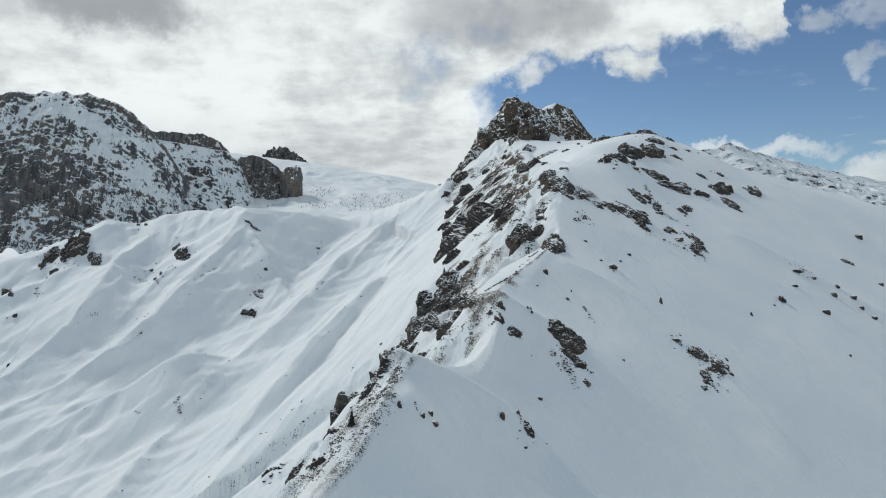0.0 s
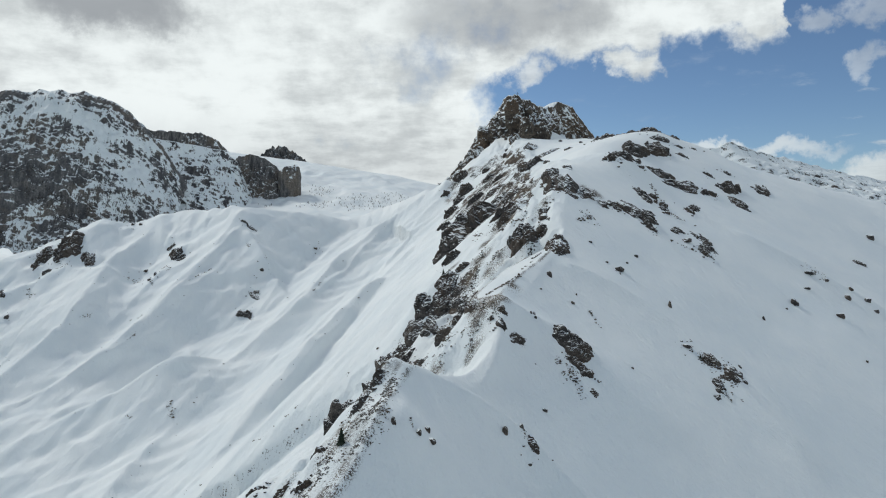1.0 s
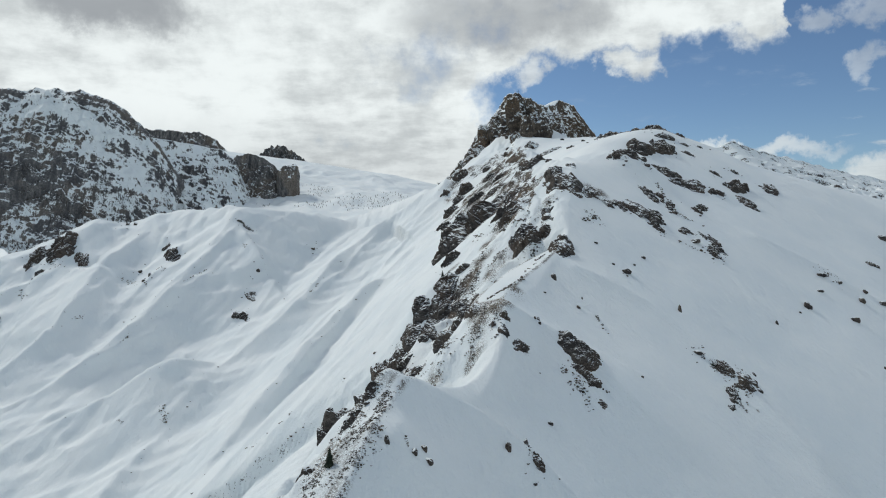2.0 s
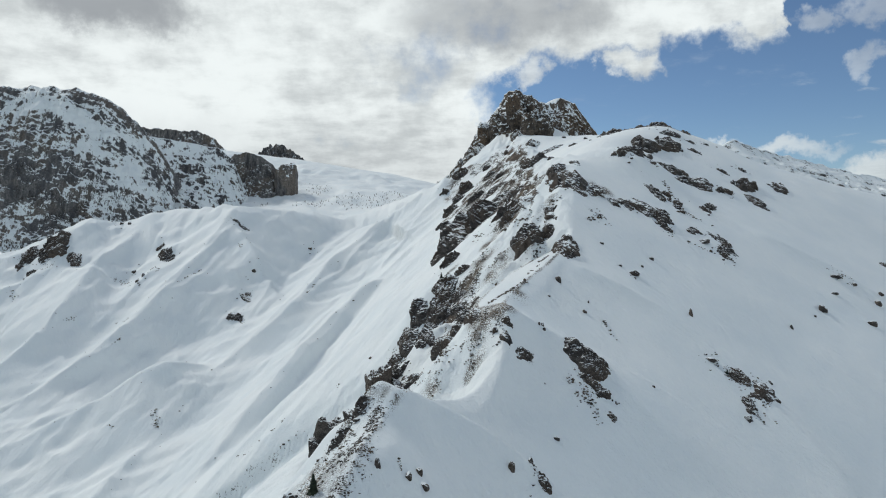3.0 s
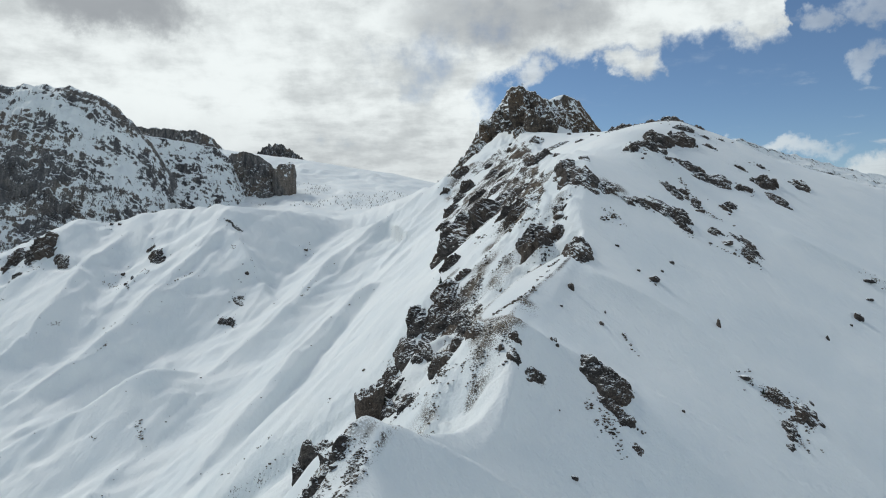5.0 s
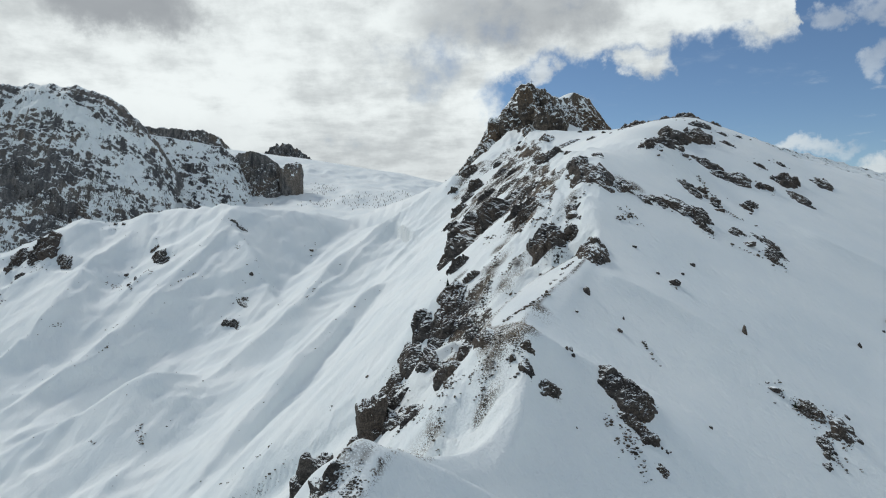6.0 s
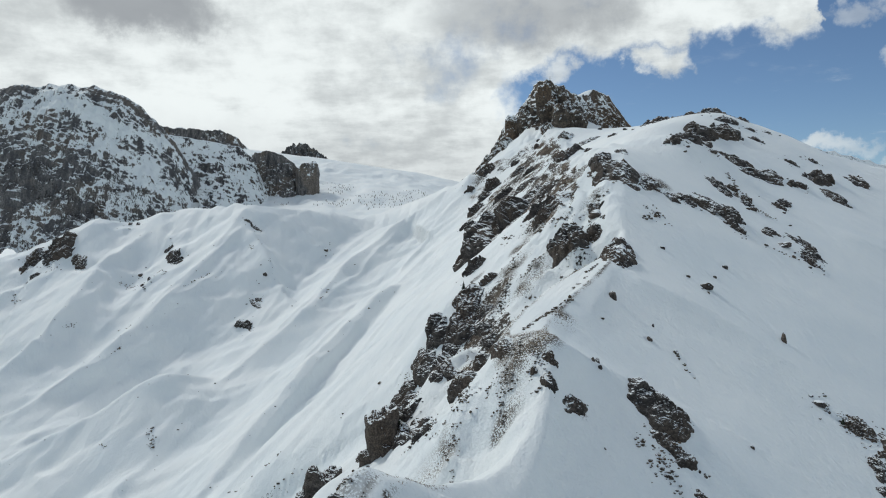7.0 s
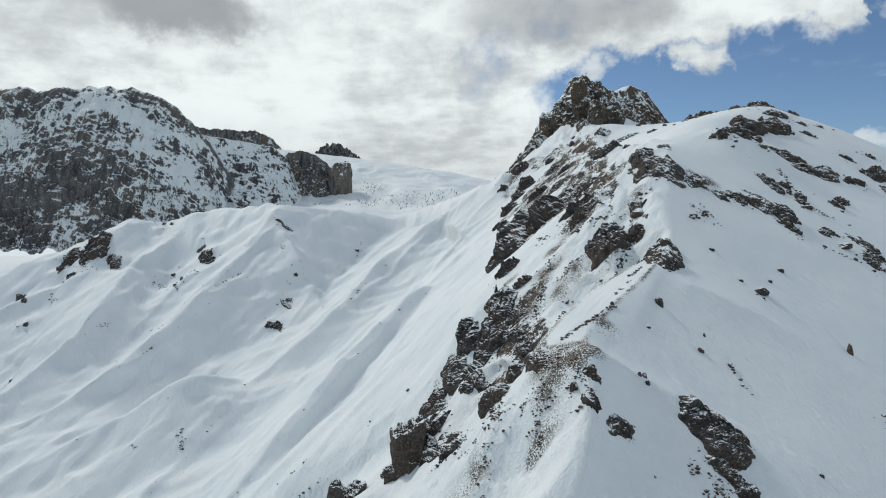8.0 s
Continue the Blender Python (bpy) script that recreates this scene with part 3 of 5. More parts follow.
def massif_drift(x, z, f):
    """Snow on the massif: a smooth field under the summit rim, bare walls below it, dark woods at the foot."""
    def spot(cx, cz, wx, wz, tilt=0.0):
        return np.exp(-((x - cx) / wx) ** 2 - ((z - cz + tilt * (x - cx)) / wz) ** 2)
    rim = np.exp(-((f - 0.05) / 0.045) ** 2) * np.clip((x + 800) / 60, 0, 1)
    return (0.55 * spot(-535, 250, 75, 13, 0.42) + 0.2 * spot(-640, 262, 45, 10) + 0.16 * spot(-455, 165, 45, 55, 0.6) + 0.20 * spot(-705, 225, 50, 28)
            - 0.10 * spot(-600, 185, 95, 48) - 0.45 * rim * (1 - spot(-600, 290, 40, 60)) - 0.10 * np.clip((150 - z) / 40, 0, 1) * np.clip((-470 - x) / 40, 0, 1))


mountain("backdrop_massif", [(-1500, 1060, 330), (-1150, 1040, 320), (-900, 1030, 300), (-817, 1022, 290), (-756, 1020, 294), (-730, 1024, 300), (-694, 1024, 296), (-667, 1024, 299),
                       (-640, 1025, 294), (-595, 1026, 299), (-561, 1028, 298), (-519, 1030, 287), (-485, 1032, 272), (-461, 1036, 247), (-436, 1044, 215), (-400, 1050, 150)],
         150, 60, MASSIF, "broad rocky mountain face streaked with snow ledges", 44, 11, 820, 260, seed=5, ledge=1.4, shelf=9.0, grit=0.55, octaves=5, jag=0.4,
         profile=((0, 0), (0.10, 0.055), (0.22, 0.19), (0.60, 0.62), (0.72, 0.80), (1, 1)), drift=massif_drift)
mountain("backdrop_wall", [(-480, 1060, 225), (-463, 1064, 232), (-445, 1080, 230), (-410, 1110, 226), (-373, 1140, 220), (-352, 1150, 200), (-335, 1160, 150)],
         110, 85, WALL, "snowy rock wall with gullies beside the mountain face", 40, 8, 260, 130, 0.8, seed=61, ledge=2.5, shelf=11.0, octaves=5)
mountain("backdrop_cliff", [(-372, 1185, 200), (-356, 1168, 213), (-331, 1166, 217), (-311, 1166, 210), (-295, 1168, 198), (-284, 1178, 188)],
         26, 120, CLIFFS, "dark blocky cliff standing in a snow slope", 18, 6, 240, 120, 0.8, 30, seed=83, ledge=3.0, shelf=11.0, jag=0.3, grit=0.6, octaves=6)
mountain("backdrop_rim", [(-760, 1640, 330), (-702, 1640, 323), (-647, 1640, 318), (-591, 1640, 314), (-551, 1645, 295), (-525, 1650, 268), (-500, 1660, 235)],
         60, 180, CLIFFS, "distant dark rock rim above a snowfield", 26, 9, 200, 70, 0.8, seed=97, jag=0.4, grit=0.62)
mountain("backdrop_knoll", [(-475, 1720, 255), (-465, 1714, 275), (-443, 1714, 288), (-414, 1714, 289), (-385, 1714, 278), (-349, 1714, 254), (-335, 1720, 235)],
         40, 200, CLIFFS, "distant rocky knoll on a snow ridge", 16, 9, 180, 60, 0.8, seed=31, jag=0.6, grit=0.62)
mountain("backdrop_snow_ridge", [(-900, 1560, 262), (-700, 1520, 262), (-516, 1500, 258), (-465, 1500, 253), (-401, 1500, 245), (-308, 1480, 231), (-227, 1450, 217), (-175, 1430, 208),
                       (-100, 1400, 195), (-28, 1380, 178), (53, 1360, 155), (134, 1350, 137), (300, 1350, 120)],
         460, 98, FARSNOW, "smooth distant snow ridge below the clouds", 110, 9, 260, 100, 1.1, seed=12)
mountain("backdrop_far_ridge", [(330, 1300, 190), (405, 1300, 220), (493, 1300, 237), (532, 1300, 244), (553, 1300, 257), (591, 1320, 246), (645, 1350, 238), (734, 1400, 227),
                       (823, 1450, 216), (915, 1500, 207), (1043, 1560, 196), (1289, 1650, 180), (1700, 1800, 150)],
         420, 40, FARRIDGE, "distant snow ridge with bands of dark rock", 60, 12, 420, 150, 0.8, seed=44, jag=0.3, ledge=0.8, shelf=11.0, grit=0.55, octaves=6)

# ---- rocks ----
def part(name, mesh, parent, m=None, label=""):
    ob = new(name, mesh)
    ob.parent = parent
    if m is not None:
        ob.matrix_local = m
    return tagged(ob, label)


def ico(level):
    bm = bmesh.new()
    bmesh.ops.create_icosphere(bm, subdivisions=level, radius=1.0)
    v = np.array([p.co for p in bm.verts])
    f = [[q.index for q in p.verts] for p in bm.faces]
    bm.free()
    return v / np.linalg.norm(v, axis=1)[:, None], f


BALLS = {k: ico(k) for k in (2, 3, 4, 5)}


def boulder(name, seed, level, mat, planes=14, blocky=0.5, rough=0.10, smooth=False):
    """An angular stone about one metre across in each radius: a ball cut by planes, weathered by noise."""
    r = np.random.RandomState(seed)
    v, f = BALLS[level]
    n = r.normal(size=(planes, 3))
    n /= np.linalg.norm(n, axis=1)[:, None]
    axes = np.array([(1, 0, 0), (-1, 0, 0), (0, 1, 0), (0, -1, 0), (0, 0, 1), (0, 0, -1)], float)
    axes = axes + r.normal(size=axes.shape) * 0.12
    n = np.concatenate([n, axes])
    far = np.r_[r.uniform(0.72, 1.05, planes), np.full(6, 1.15 - 0.35 * blocky)]
    dots = v @ n.T
    cut = np.where(dots > 0.05, far / np.maximum(dots, 0.05), 9.0)
    rad = -np.log(np.exp(-cut * 14).sum(1)) / 14
    rad = np.clip(rad, 0.35, 1.25)
    off = r.uniform(-50, 50, 3)
    wob = np.array([noise.fractal(Vector(p * 1.7 + off), 0.9, 2.1, 5) for p in v])
    fine = np.array([noise.fractal(Vector(p * 6.0 + off), 0.8, 2.2, 3) for p in v])
    p = v * (rad * (1 + rough * 1.6 * wob + rough * 0.5 * fine))[:, None]
    mesh = bpy.data.meshes.new(name)
    mesh.from_pydata(p.tolist(), [], f)
    mesh.polygons.foreach_set("use_smooth", np.full(len(f), smooth, bool))
    mesh.materials.append(mat)
    return mesh


tower = new("backdrop_tower", boulder("backdrop_tower", 77, 5, CLIFFS, 9, 0.95, 0.07))
tower.matrix_basis = pose(-268, 1158, 160, 0, 0, 12) @ Matrix.Diagonal((23, 20, 38, 1))
tagged(tower, "square-cut dark rock tower standing in snow", "rock tower", kind="structure")


# ---- the summit ----
def summit():
    """The rock crown of the main peak: one rough face, with buttresses in front of it."""
    face = mountain("rock_face", [(16, 790, 150), (21, 785, 161), (25, 780, 171), (33, 765, 185), (39, 750, 199), (46, 735, 202), (52, 715, 208), (57, 695, 214), (60, 672, 220), (63, 660, 222), (69, 652, 222), (74, 655, 220), (83, 672, 221), (96, 705, 223), (111, 740, 224), (126, 775, 232), (136, 800, 241), (151, 825, 243), (161, 840, 242), (172, 850, 233), (183, 860, 223), (195, 868, 210), (204, 875, 204)],
                    26, 140, CRAG, "", 15, 7.0, 620, 200, 0.8, 40, seed=151, category="", jag=0.22, ledge=2.6, shelf=8.0, grit=0.52, octaves=6)
    base = new("summit_crag")
    base.location = (74, 640, land_at(74, 640) - 8)
    tagged(base, "jagged brown rock summit with snow on its ledges", "rock peak")
    for key in ("label", "category", "kind"):
        if key in face:
            del face[key]
    face.parent = base
    face.matrix_local = Matrix.Translation(-base.location)
    shapes = [boulder("buttress", 200 + k, 5, CRAG, 16, 0.5, 0.13) for k in range(5)]
    # centre (x, y, z), half sizes, turn and lean of each buttress
    rows = [(68, 640, 195, 9, 9, 19, 10, -4), (54, 662, 190, 9, 9, 15, 40, -8), (44, 690, 184, 9, 9, 14, 80, -10),
            (76, 620, 178, 8, 8, 22, 5, 4), (95, 655, 190, 11, 9, 13, 30, 10), (82, 652, 208, 4, 5, 8, 20, 6), (118, 735, 206, 11, 9, 13, 60, 10), (106, 702, 199, 9, 8, 11, 35, 12)]
    for k, (x, y, z, a, b, c, turn, lean) in enumerate(rows):
        part("buttress", shapes[k % 5], base, Matrix.Translation(-base.location) @ pose(x, y, z, 0, lean, turn) @ Matrix.Diagonal((a, b, c, 1)))
    pole = bmesh.new()
    bmesh.ops.create_cone(pole, segments=6, radius1=0.16, radius2=0.12, depth=6.0, cap_ends=True)
    bmesh.ops.create_cube(pole, size=1.0, matrix=pose(0, 0, 1.6) @ Matrix.Diagonal((2.2, 0.2, 0.2, 1)))
    mesh = bpy.data.meshes.new("summit_marker")
    pole.to_mesh(mesh)
    pole.free()
    mesh.materials.append(CRAG)
    ob = new("summit_marker", mesh)
    ob.location = (72, 650, 221)
    tagged(ob, "thin dark marker post on the summit rocks", "marker post")


summit()



# ---- rocks in the snow ----
STONE = [boulder("stone", 300 + k, 3, ROCK, 12, 0.35, 0.10) for k in range(6)]


def rock(x, y, w, h, label, k, group=""):
    """One stone of half width w and half height h, sunk a little into the ground."""
    h = max(0.9 * h, 0.40 * w)
    r = random.Random(k * 7919 + 13)
    ob = new("rock", STONE[k % 6])
    ob.matrix_basis = pose(x, y, land_at(x, y) + 0.1 * h, r.uniform(-12, 12), r.uniform(-12, 12), -52 + r.uniform(-28, 28)) @ Matrix.Diagonal((w * 0.95, w * r.uniform(0.6, 0.9), h * r.uniform(1.0, 1.25), 1))
    return tagged(ob, label, "rock", group)


def fracture(u, v, size, seed):
    """Angular blocks: for each place the block's height and tilt, and how near the closest crack is."""
    r = np.random.RandomState(seed)
    gx, gy = np.meshgrid(np.arange(u.min() - size, u.max() + 1.5 * size, size), np.arange(v.min() - size, v.max() + 1.5 * size, size))
    sx, sy = (g.ravel() + r.uniform(-0.45, 0.45, g.size) * size for g in (gx, gy))
    far = np.hypot(u[:, None] - sx, v[:, None] - sy)
    one = np.argmin(far, axis=1)
    f1 = far[np.arange(len(u)), one]
    far[np.arange(len(u)), one] = 1e9
    f2 = far.min(axis=1)
    tall, tx, ty = r.uniform(-1, 1, len(sx)), r.uniform(-1, 1, len(sx)), r.uniform(-1, 1, len(sx))
    return tall[one] + 0.55 * (tx[one] * (u - sx[one]) + ty[one] * (v - sy[one])) / size, np.clip((f2 - f1) / (0.22 * size), 0, 1)


def crop(name, x, y, a, b, turn, rise, seed, strata=0.0, ragged=0.55, lean=0.15, fine=1.0, mat=None, blocky=1.0):
    """Bedrock breaking out of the slope: an oval of half sizes a, b, turned by so many degrees, that stands rise metres proud of the snow,
    with ragged borders, cracked into blocks; strata: how strongly it is layered. Returns the mesh and its origin."""
    cell = min(max(max(a, b) / 30.0, 0.16), 0.9) / fine
    nu, nv = (max(12, int(2.9 * q / cell)) for q in (a, b))
    gu, gv = np.meshgrid(np.linspace(-1.45, 1.45, nu), np.linspace(-1.45, 1.45, nv))
    u, v = gu.ravel(), gv.ravel()
    c, s_ = math.cos(radians(turn)), math.sin(radians(turn))
    pu, pv = u * a, v * b
    px, py = x + c * pu - s_ * pv, y + s_ * pu + c * pv
    big, off = max(a, b), 37.0 * (seed % 91)
    inside = 1.0 - np.hypot(u, v) + ragged * (fractal(pu + off, pv, big * 0.8, 3, seed, 0.6) * 1.1 + fractal(pu, pv + off, big * 0.22, 3, seed + 5, 0.55) * 0.5)
    tall, crack = fracture(pu + 0.25 * fractal(pu, pv, big * 0.3, 3, seed + 2) * big, pv, 0.44 * min(a, b) + 0.14 * big, seed + 1)
    small, split = fracture(pu, pv + 0.15 * fractal(pu, pv, big * 0.2, 3, seed + 4) * big, 0.13 * min(a, b) + 0.05 * big, seed + 3)
    body = np.where(inside > 0, np.minimum(1, 1.7 * np.maximum(inside, 1e-6)) ** 0.6, np.maximum(2.2 * inside, -0.6))
    deep = np.clip(inside * 3.0, 0, 1)
    d = body * 0.72 + blocky * deep * (0.30 * tall + 0.05 * small - 0.14 * (1 - crack) - 0.03 * (1 - split)) + 0.12 * deep * fractal(pu, pv, big * 0.2, 4, seed + 7, 0.5)
    if strata:
        level = (pv * 0.9 + 0.25 * pu) / (0.30 * b + 0.25) + 1.1 * fractal(pu, pv, big * 0.6, 2, seed + 11)
        d = d + deep * strata * (0.6 * (level - np.floor(level)) - 0.4)
    d = rise * d - 0.05 * rise
    e = 0.35 * big + 0.4
    gx, gy = (land_at(x + e, y) - land_at(x - e, y)) / (2 * e), (land_at(x, y + e) - land_at(x, y - e)) / (2 * e)
    n = np.array([-gx, -gy, 1.0 + lean * 2])
    n /= np.linalg.norm(n)
    z0 = land_at(x, y)
    p = np.stack([px - x, py - y, land(px, py) - z0], 1) + d[:, None] * n
    keep = (inside > -0.30).reshape(nv, nu)
    q = (np.arange(nv - 1)[:, None] * nu + np.arange(nu - 1)[None]).ravel()
    q = q[(keep[:-1, :-1] | keep[1:, 1:] | keep[:-1, 1:] | keep[1:, :-1]).ravel()]
    faces = np.stack([q, q + 1, q + nu + 1, q + nu], 1)
    used, where = np.unique(faces, return_inverse=True)
    mesh = bpy.data.meshes.new(name)
    mesh.from_pydata(p[used].tolist(), [], where.reshape(faces.shape).tolist())
    mesh.materials.append(mat or ROCK)
    return mesh, (x, y, z0)


def outcrop(x, y, a, b, turn, rise, label, k, name="rock_outcrop", **more):
    mesh, place = crop(name, x, y, a, b, turn, rise, 1000 + k, **more)
    ob = new(name, mesh)
    ob.location = place
    return tagged(ob, label, "rock outcrop")


def strew(rows, label, limit=2.6, group="", grow=1.0, slant=0.0, rise=0.8, **more):
    """Rocks of half width w and half height h; the larger ones are bedrock, drawn out down the slope as far as slant says."""
    for x, y, w, h in rows:
        w, h = w * grow, h * grow
        k = int(abs(x * 31 + y * 17))
        if max(w, h) < limit:
            rock(x, y, w * 1.05, h * 1.1, label, k, group)
        elif slant:
            q = min(max((h / w - 0.45) / 0.9, -0.2), 0.9)
            a = w * math.hypot(1, q) * 0.92
            outcrop(x, y, a, min(max(0.7 * h, 0.45 * a), 0.75 * a), -math.degrees(math.atan(q)), rise * min(w, h), label, k, **more)
        else:
            outcrop(x, y, w * 1.1, min(max(h * 0.75, 0.6 * w), 1.2 * w), 0.0, rise * min(w, 1.3 * h), label, k, **more)


# rock rows begin
# x, y, half width, half height
UPPER_ROCKS = [(39.4, 265.3, 2.3, 1.1), (37.2, 257.5, 1.9, 1.3), (53.7, 581.3, 2.1, 1.7), (37.7, 571.9, 2.1, 1.9)]
SLABS_ROCKS = [(26.6, 301.6, 4.2, 2.8), (3.8, 302.3, 2.8, 3.8), (-1.0, 505.9, 2.5, 2.2), (23.7, 498.2, 5.3, 3.9), (16.9, 562.2, 4.5, 4.1), (42.3, 511.0, 2.9, 2.2),
    (2.6, 578.5, 3.0, 3.4)]
BAND_ROCKS = [(83.0, 272.7, 2.0, 1.7), (70.8, 278.4, 2.0, 1.0), (67.9, 279.3, 0.8, 0.7), (94.2, 306.8, 1.9, 1.9), (97.0, 302.5, 2.7, 1.6), (97.3, 295.9, 1.1, 0.7),
    (110.8, 306.2, 1.7, 1.8), (103.6, 270.3, 1.9, 2.2), (142.0, 363.4, 2.1, 1.6), (133.2, 338.4, 2.7, 2.3), (156.7, 374.9, 1.9, 1.5)]
BROW_ROCKS = [(127.0, 419.0, 6.0, 3.0), (104.0, 424.0, 5.0, 2.4), (116.0, 421.0, 3.0, 2.0), (141.0, 414.0, 2.4, 1.6), (133.6, 379.4, 1.9, 1.5), (136.3, 393.0, 1.8, 1.3), (94.1, 329.9, 1.4, 1.2), (81.1, 329.7, 1.4, 0.9), (77.7, 326.9, 1.2, 0.8), (147.2, 400.0, 1.8, 1.0),
    (94.6, 325.9, 1.2, 0.7), (103.6, 440.0, 7.1, 3.3), (88.4, 330.5, 6.2, 3.5), (125.6, 396.0, 7.1, 2.6)]
SLOPE_ROCKS = [(59.7, 232.7, 2.0, 0.8), (56.3, 235.2, 0.6, 0.5), (64.5, 239.6, 0.4, 0.5), (69.5, 246.5, 0.8, 0.8), (52.9, 245.2, 0.7, 0.5), (33.1, 213.4, 0.9, 1.2),
    (29.2, 204.5, 0.5, 0.3), (38.7, 204.5, 0.7, 0.5), (43.7, 203.5, 0.7, 0.4), (40.8, 209.5, 0.3, 0.4), (73.1, 220.8, 0.6, 1.6), (24.7, 185.9, 0.5, 0.5),
    (23.8, 185.2, 0.4, 0.4), (24.9, 184.6, 0.5, 0.4), (50.4, 182.7, 0.3, 0.4), (23.0, 170.3, 0.2, 0.2)]
CREST_ROCKS = [(14.6, 175.4, 1.0, 0.5), (12.8, 178.0, 0.7, 0.6), (32.5, 176.4, 0.8, 0.6)]
CLIFF_ROCKS = [(-3.9, 223.0, 2.7, 1.6), (8.4, 277.9, 2.2, 1.9)]
NEAR_ROCKS = [(-20.6, 213.0, 1.4, 2.3), (-6.7, 194.4, 1.5, 1.2), (-13.1, 224.0, 2.1, 1.9), (-18.8, 224.0, 1.3, 0.9)]
LOW_ROCKS = [(72.0, 203.5, 1.4, 0.7), (18.8, 143.5, 1.2, 1.9), (16.6, 145.6, 0.8, 1.0), (14.6, 150.3, 1.0, 1.2), (12.8, 141.7, 0.7, 1.4), (23.5, 158.9, 0.8, 0.5), (-31.3, 148.0, 2.1, 2.3), (-40.6, 142.0, 1.7, 2.1), (-35.7, 136.0, 2.4, 1.3), (-2.5, 125.8, 0.8, 0.7), (-1.6, 123.6, 0.8, 0.6), (-3.9, 122.6, 0.7, 0.6), (-8.1, 120.8, 0.6, 0.7)]
STONES_ROCKS = [(132.8, 258.1, 2.0, 1.6), (151.5, 259.9, 1.7, 1.7), (152.4, 284.0, 2.4, 1.0), (159.4, 283.3, 1.2, 1.0), (164.1, 276.5, 1.7, 1.4),
    (169.0, 282.1, 1.2, 1.0), (173.8, 278.7, 1.7, 1.4), (174.6, 274.1, 1.4, 1.2), (177.4, 270.6, 1.6, 1.2), (192.1, 314.4, 4.0, 2.2), (219.1, 348.8, 2.7, 2.4),
    (201.3, 303.0, 1.6, 1.3), (145.4, 272.4, 1.6, 0.7), (112.1, 238.8, 0.8, 1.2), (145.6, 234.2, 0.5, 0.8), (126.9, 252.0, 0.6, 0.6), (97.9, 275.0, 2.6, 1.4),
    (104.9, 273.3, 3.0, 1.6)]
BOWL_ROCKS = [(-225.3, 576.6, 4.0, 2.5), (-153.4, 512.8, 3.1, 2.6), (-148.2, 511.4, 3.1, 2.6), (-351.6, 539.8, 1.6, 1.6), (-290.4, 630.3, 1.6, 1.3),
    (-282.6, 628.4, 1.6, 1.6), (-148.4, 533.4, 2.5, 1.1), (-114.6, 605.7, 1.6, 1.0), (-148.3, 550.6, 1.7, 1.2), (-175.5, 596.7, 2.6, 1.5), (-168.8, 594.4, 3.1, 1.3),
    (-325.1, 490.4, 1.3, 1.7), (-379.0, 570.7, 3.4, 2.9), (-360.6, 597.6, 3.1, 2.6), (-339.6, 595.2, 3.6, 4.6), (-305.4, 580.3, 3.0, 2.5), (-359.3, 591.1, 3.0, 3.5),
    (-343.1, 580.7, 3.5, 2.2), (-366.6, 558.9, 2.2, 1.7), (-241.6, 595.2, 3.1, 1.8), (-254.7, 575.7, 1.5, 1.2), (-237.7, 555.0, 1.4, 1.4), (-240.4, 550.1, 1.2, 1.2)]
PEAK_ROCKS = [(118.2, 703.7, 4.5, 2.8), (60.0, 639.2, 1.5, 1.5), (74.8, 635.1, 2.0, 1.5), (64.0, 417.1, 1.6, 2.9), (84.4, 511.0, 3.2, 1.4), (82.9, 447.5, 2.4, 1.2),
    (96.2, 553.6, 1.7, 1.3), (37.3, 573.0, 2.7, 2.3), (57.5, 603.7, 1.9, 1.4), (104.1, 509.7, 1.2, 1.0)]
EDGE_ROCKS = [(-12.3, 136.5, 1.4, 1.8), (-21.8, 112.1, 1.5, 1.5), (-27.1, 118.2, 1.5, 1.2), (-20.3, 121.0, 1.3, 1.0), (-15.7, 135.2, 1.5, 1.2), (-11.9, 215.0, 2.8, 1.9)]
# bedrock: x, y, half length, half breadth, turn, how far it stands out
FLANK_LEDGES = [(8.1, 391.9, 20.6, 11.4, -87, 6.5), (13.4, 444.4, 8.6, 5.4, -83, 4.4), (22.9, 379.4, 12.7, 8.1, -84, 7.3), (29.1, 395.4, 16.6, 10.8, -79, 3.3),
    (35.2, 345.4, 8.5, 5.6, -82, 2.1), (32.5, 372.4, 13.2, 8.7, -80, 1.5), (27.5, 294.7, 3.6, 2.8, -6, 1.7), (1.9, 270.6, 9.4, 4.0, -88, 2.1),
    (6.3, 264.3, 5.1, 2.4, -70, 1.3), (20.3, 563.1, 8.7, 4.4, -77, 4.9), (12.4, 556.7, 7.5, 4.8, -75, 3.2), (6.7, 529.1, 8.1, 4.9, -82, 4.6),
    (2.6, 489.1, 5.3, 3.4, -82, 2.8), (39.9, 270.2, 3.6, 1.5, -72, 1.0), (37.3, 257.4, 3.4, 1.4, -69, 1.3), (33.6, 451.9, 10.5, 4.4, -64, 2.2),
    (37.0, 545.7, 6.0, 3.8, -79, 2.4), (36.9, 575.1, 4.5, 2.7, -82, 2.5), (16.4, 595.4, 9.3, 6.2, -80, 4.4), (34.6, 394.3, 8.3, 5.1, -80, 1.6)]
UPPER_LEDGES = [(30.5, 262.5, 9.0, 5.1, -79, 5.3), (39.1, 237.6, 8.8, 4.8, -90, 3.5), (50.6, 284.9, 12.8, 5.4, -81, 3.3), (48.2, 302.3, 6.6, 4.2, 76, 2.8),
    (59.1, 280.6, 4.9, 3.5, 36, 1.6), (56.9, 309.5, 4.9, 2.1, -84, 1.2), (56.0, 439.6, 11.3, 7.2, -86, 4.3), (77.2, 504.2, 9.9, 6.6, 86, 2.9)]
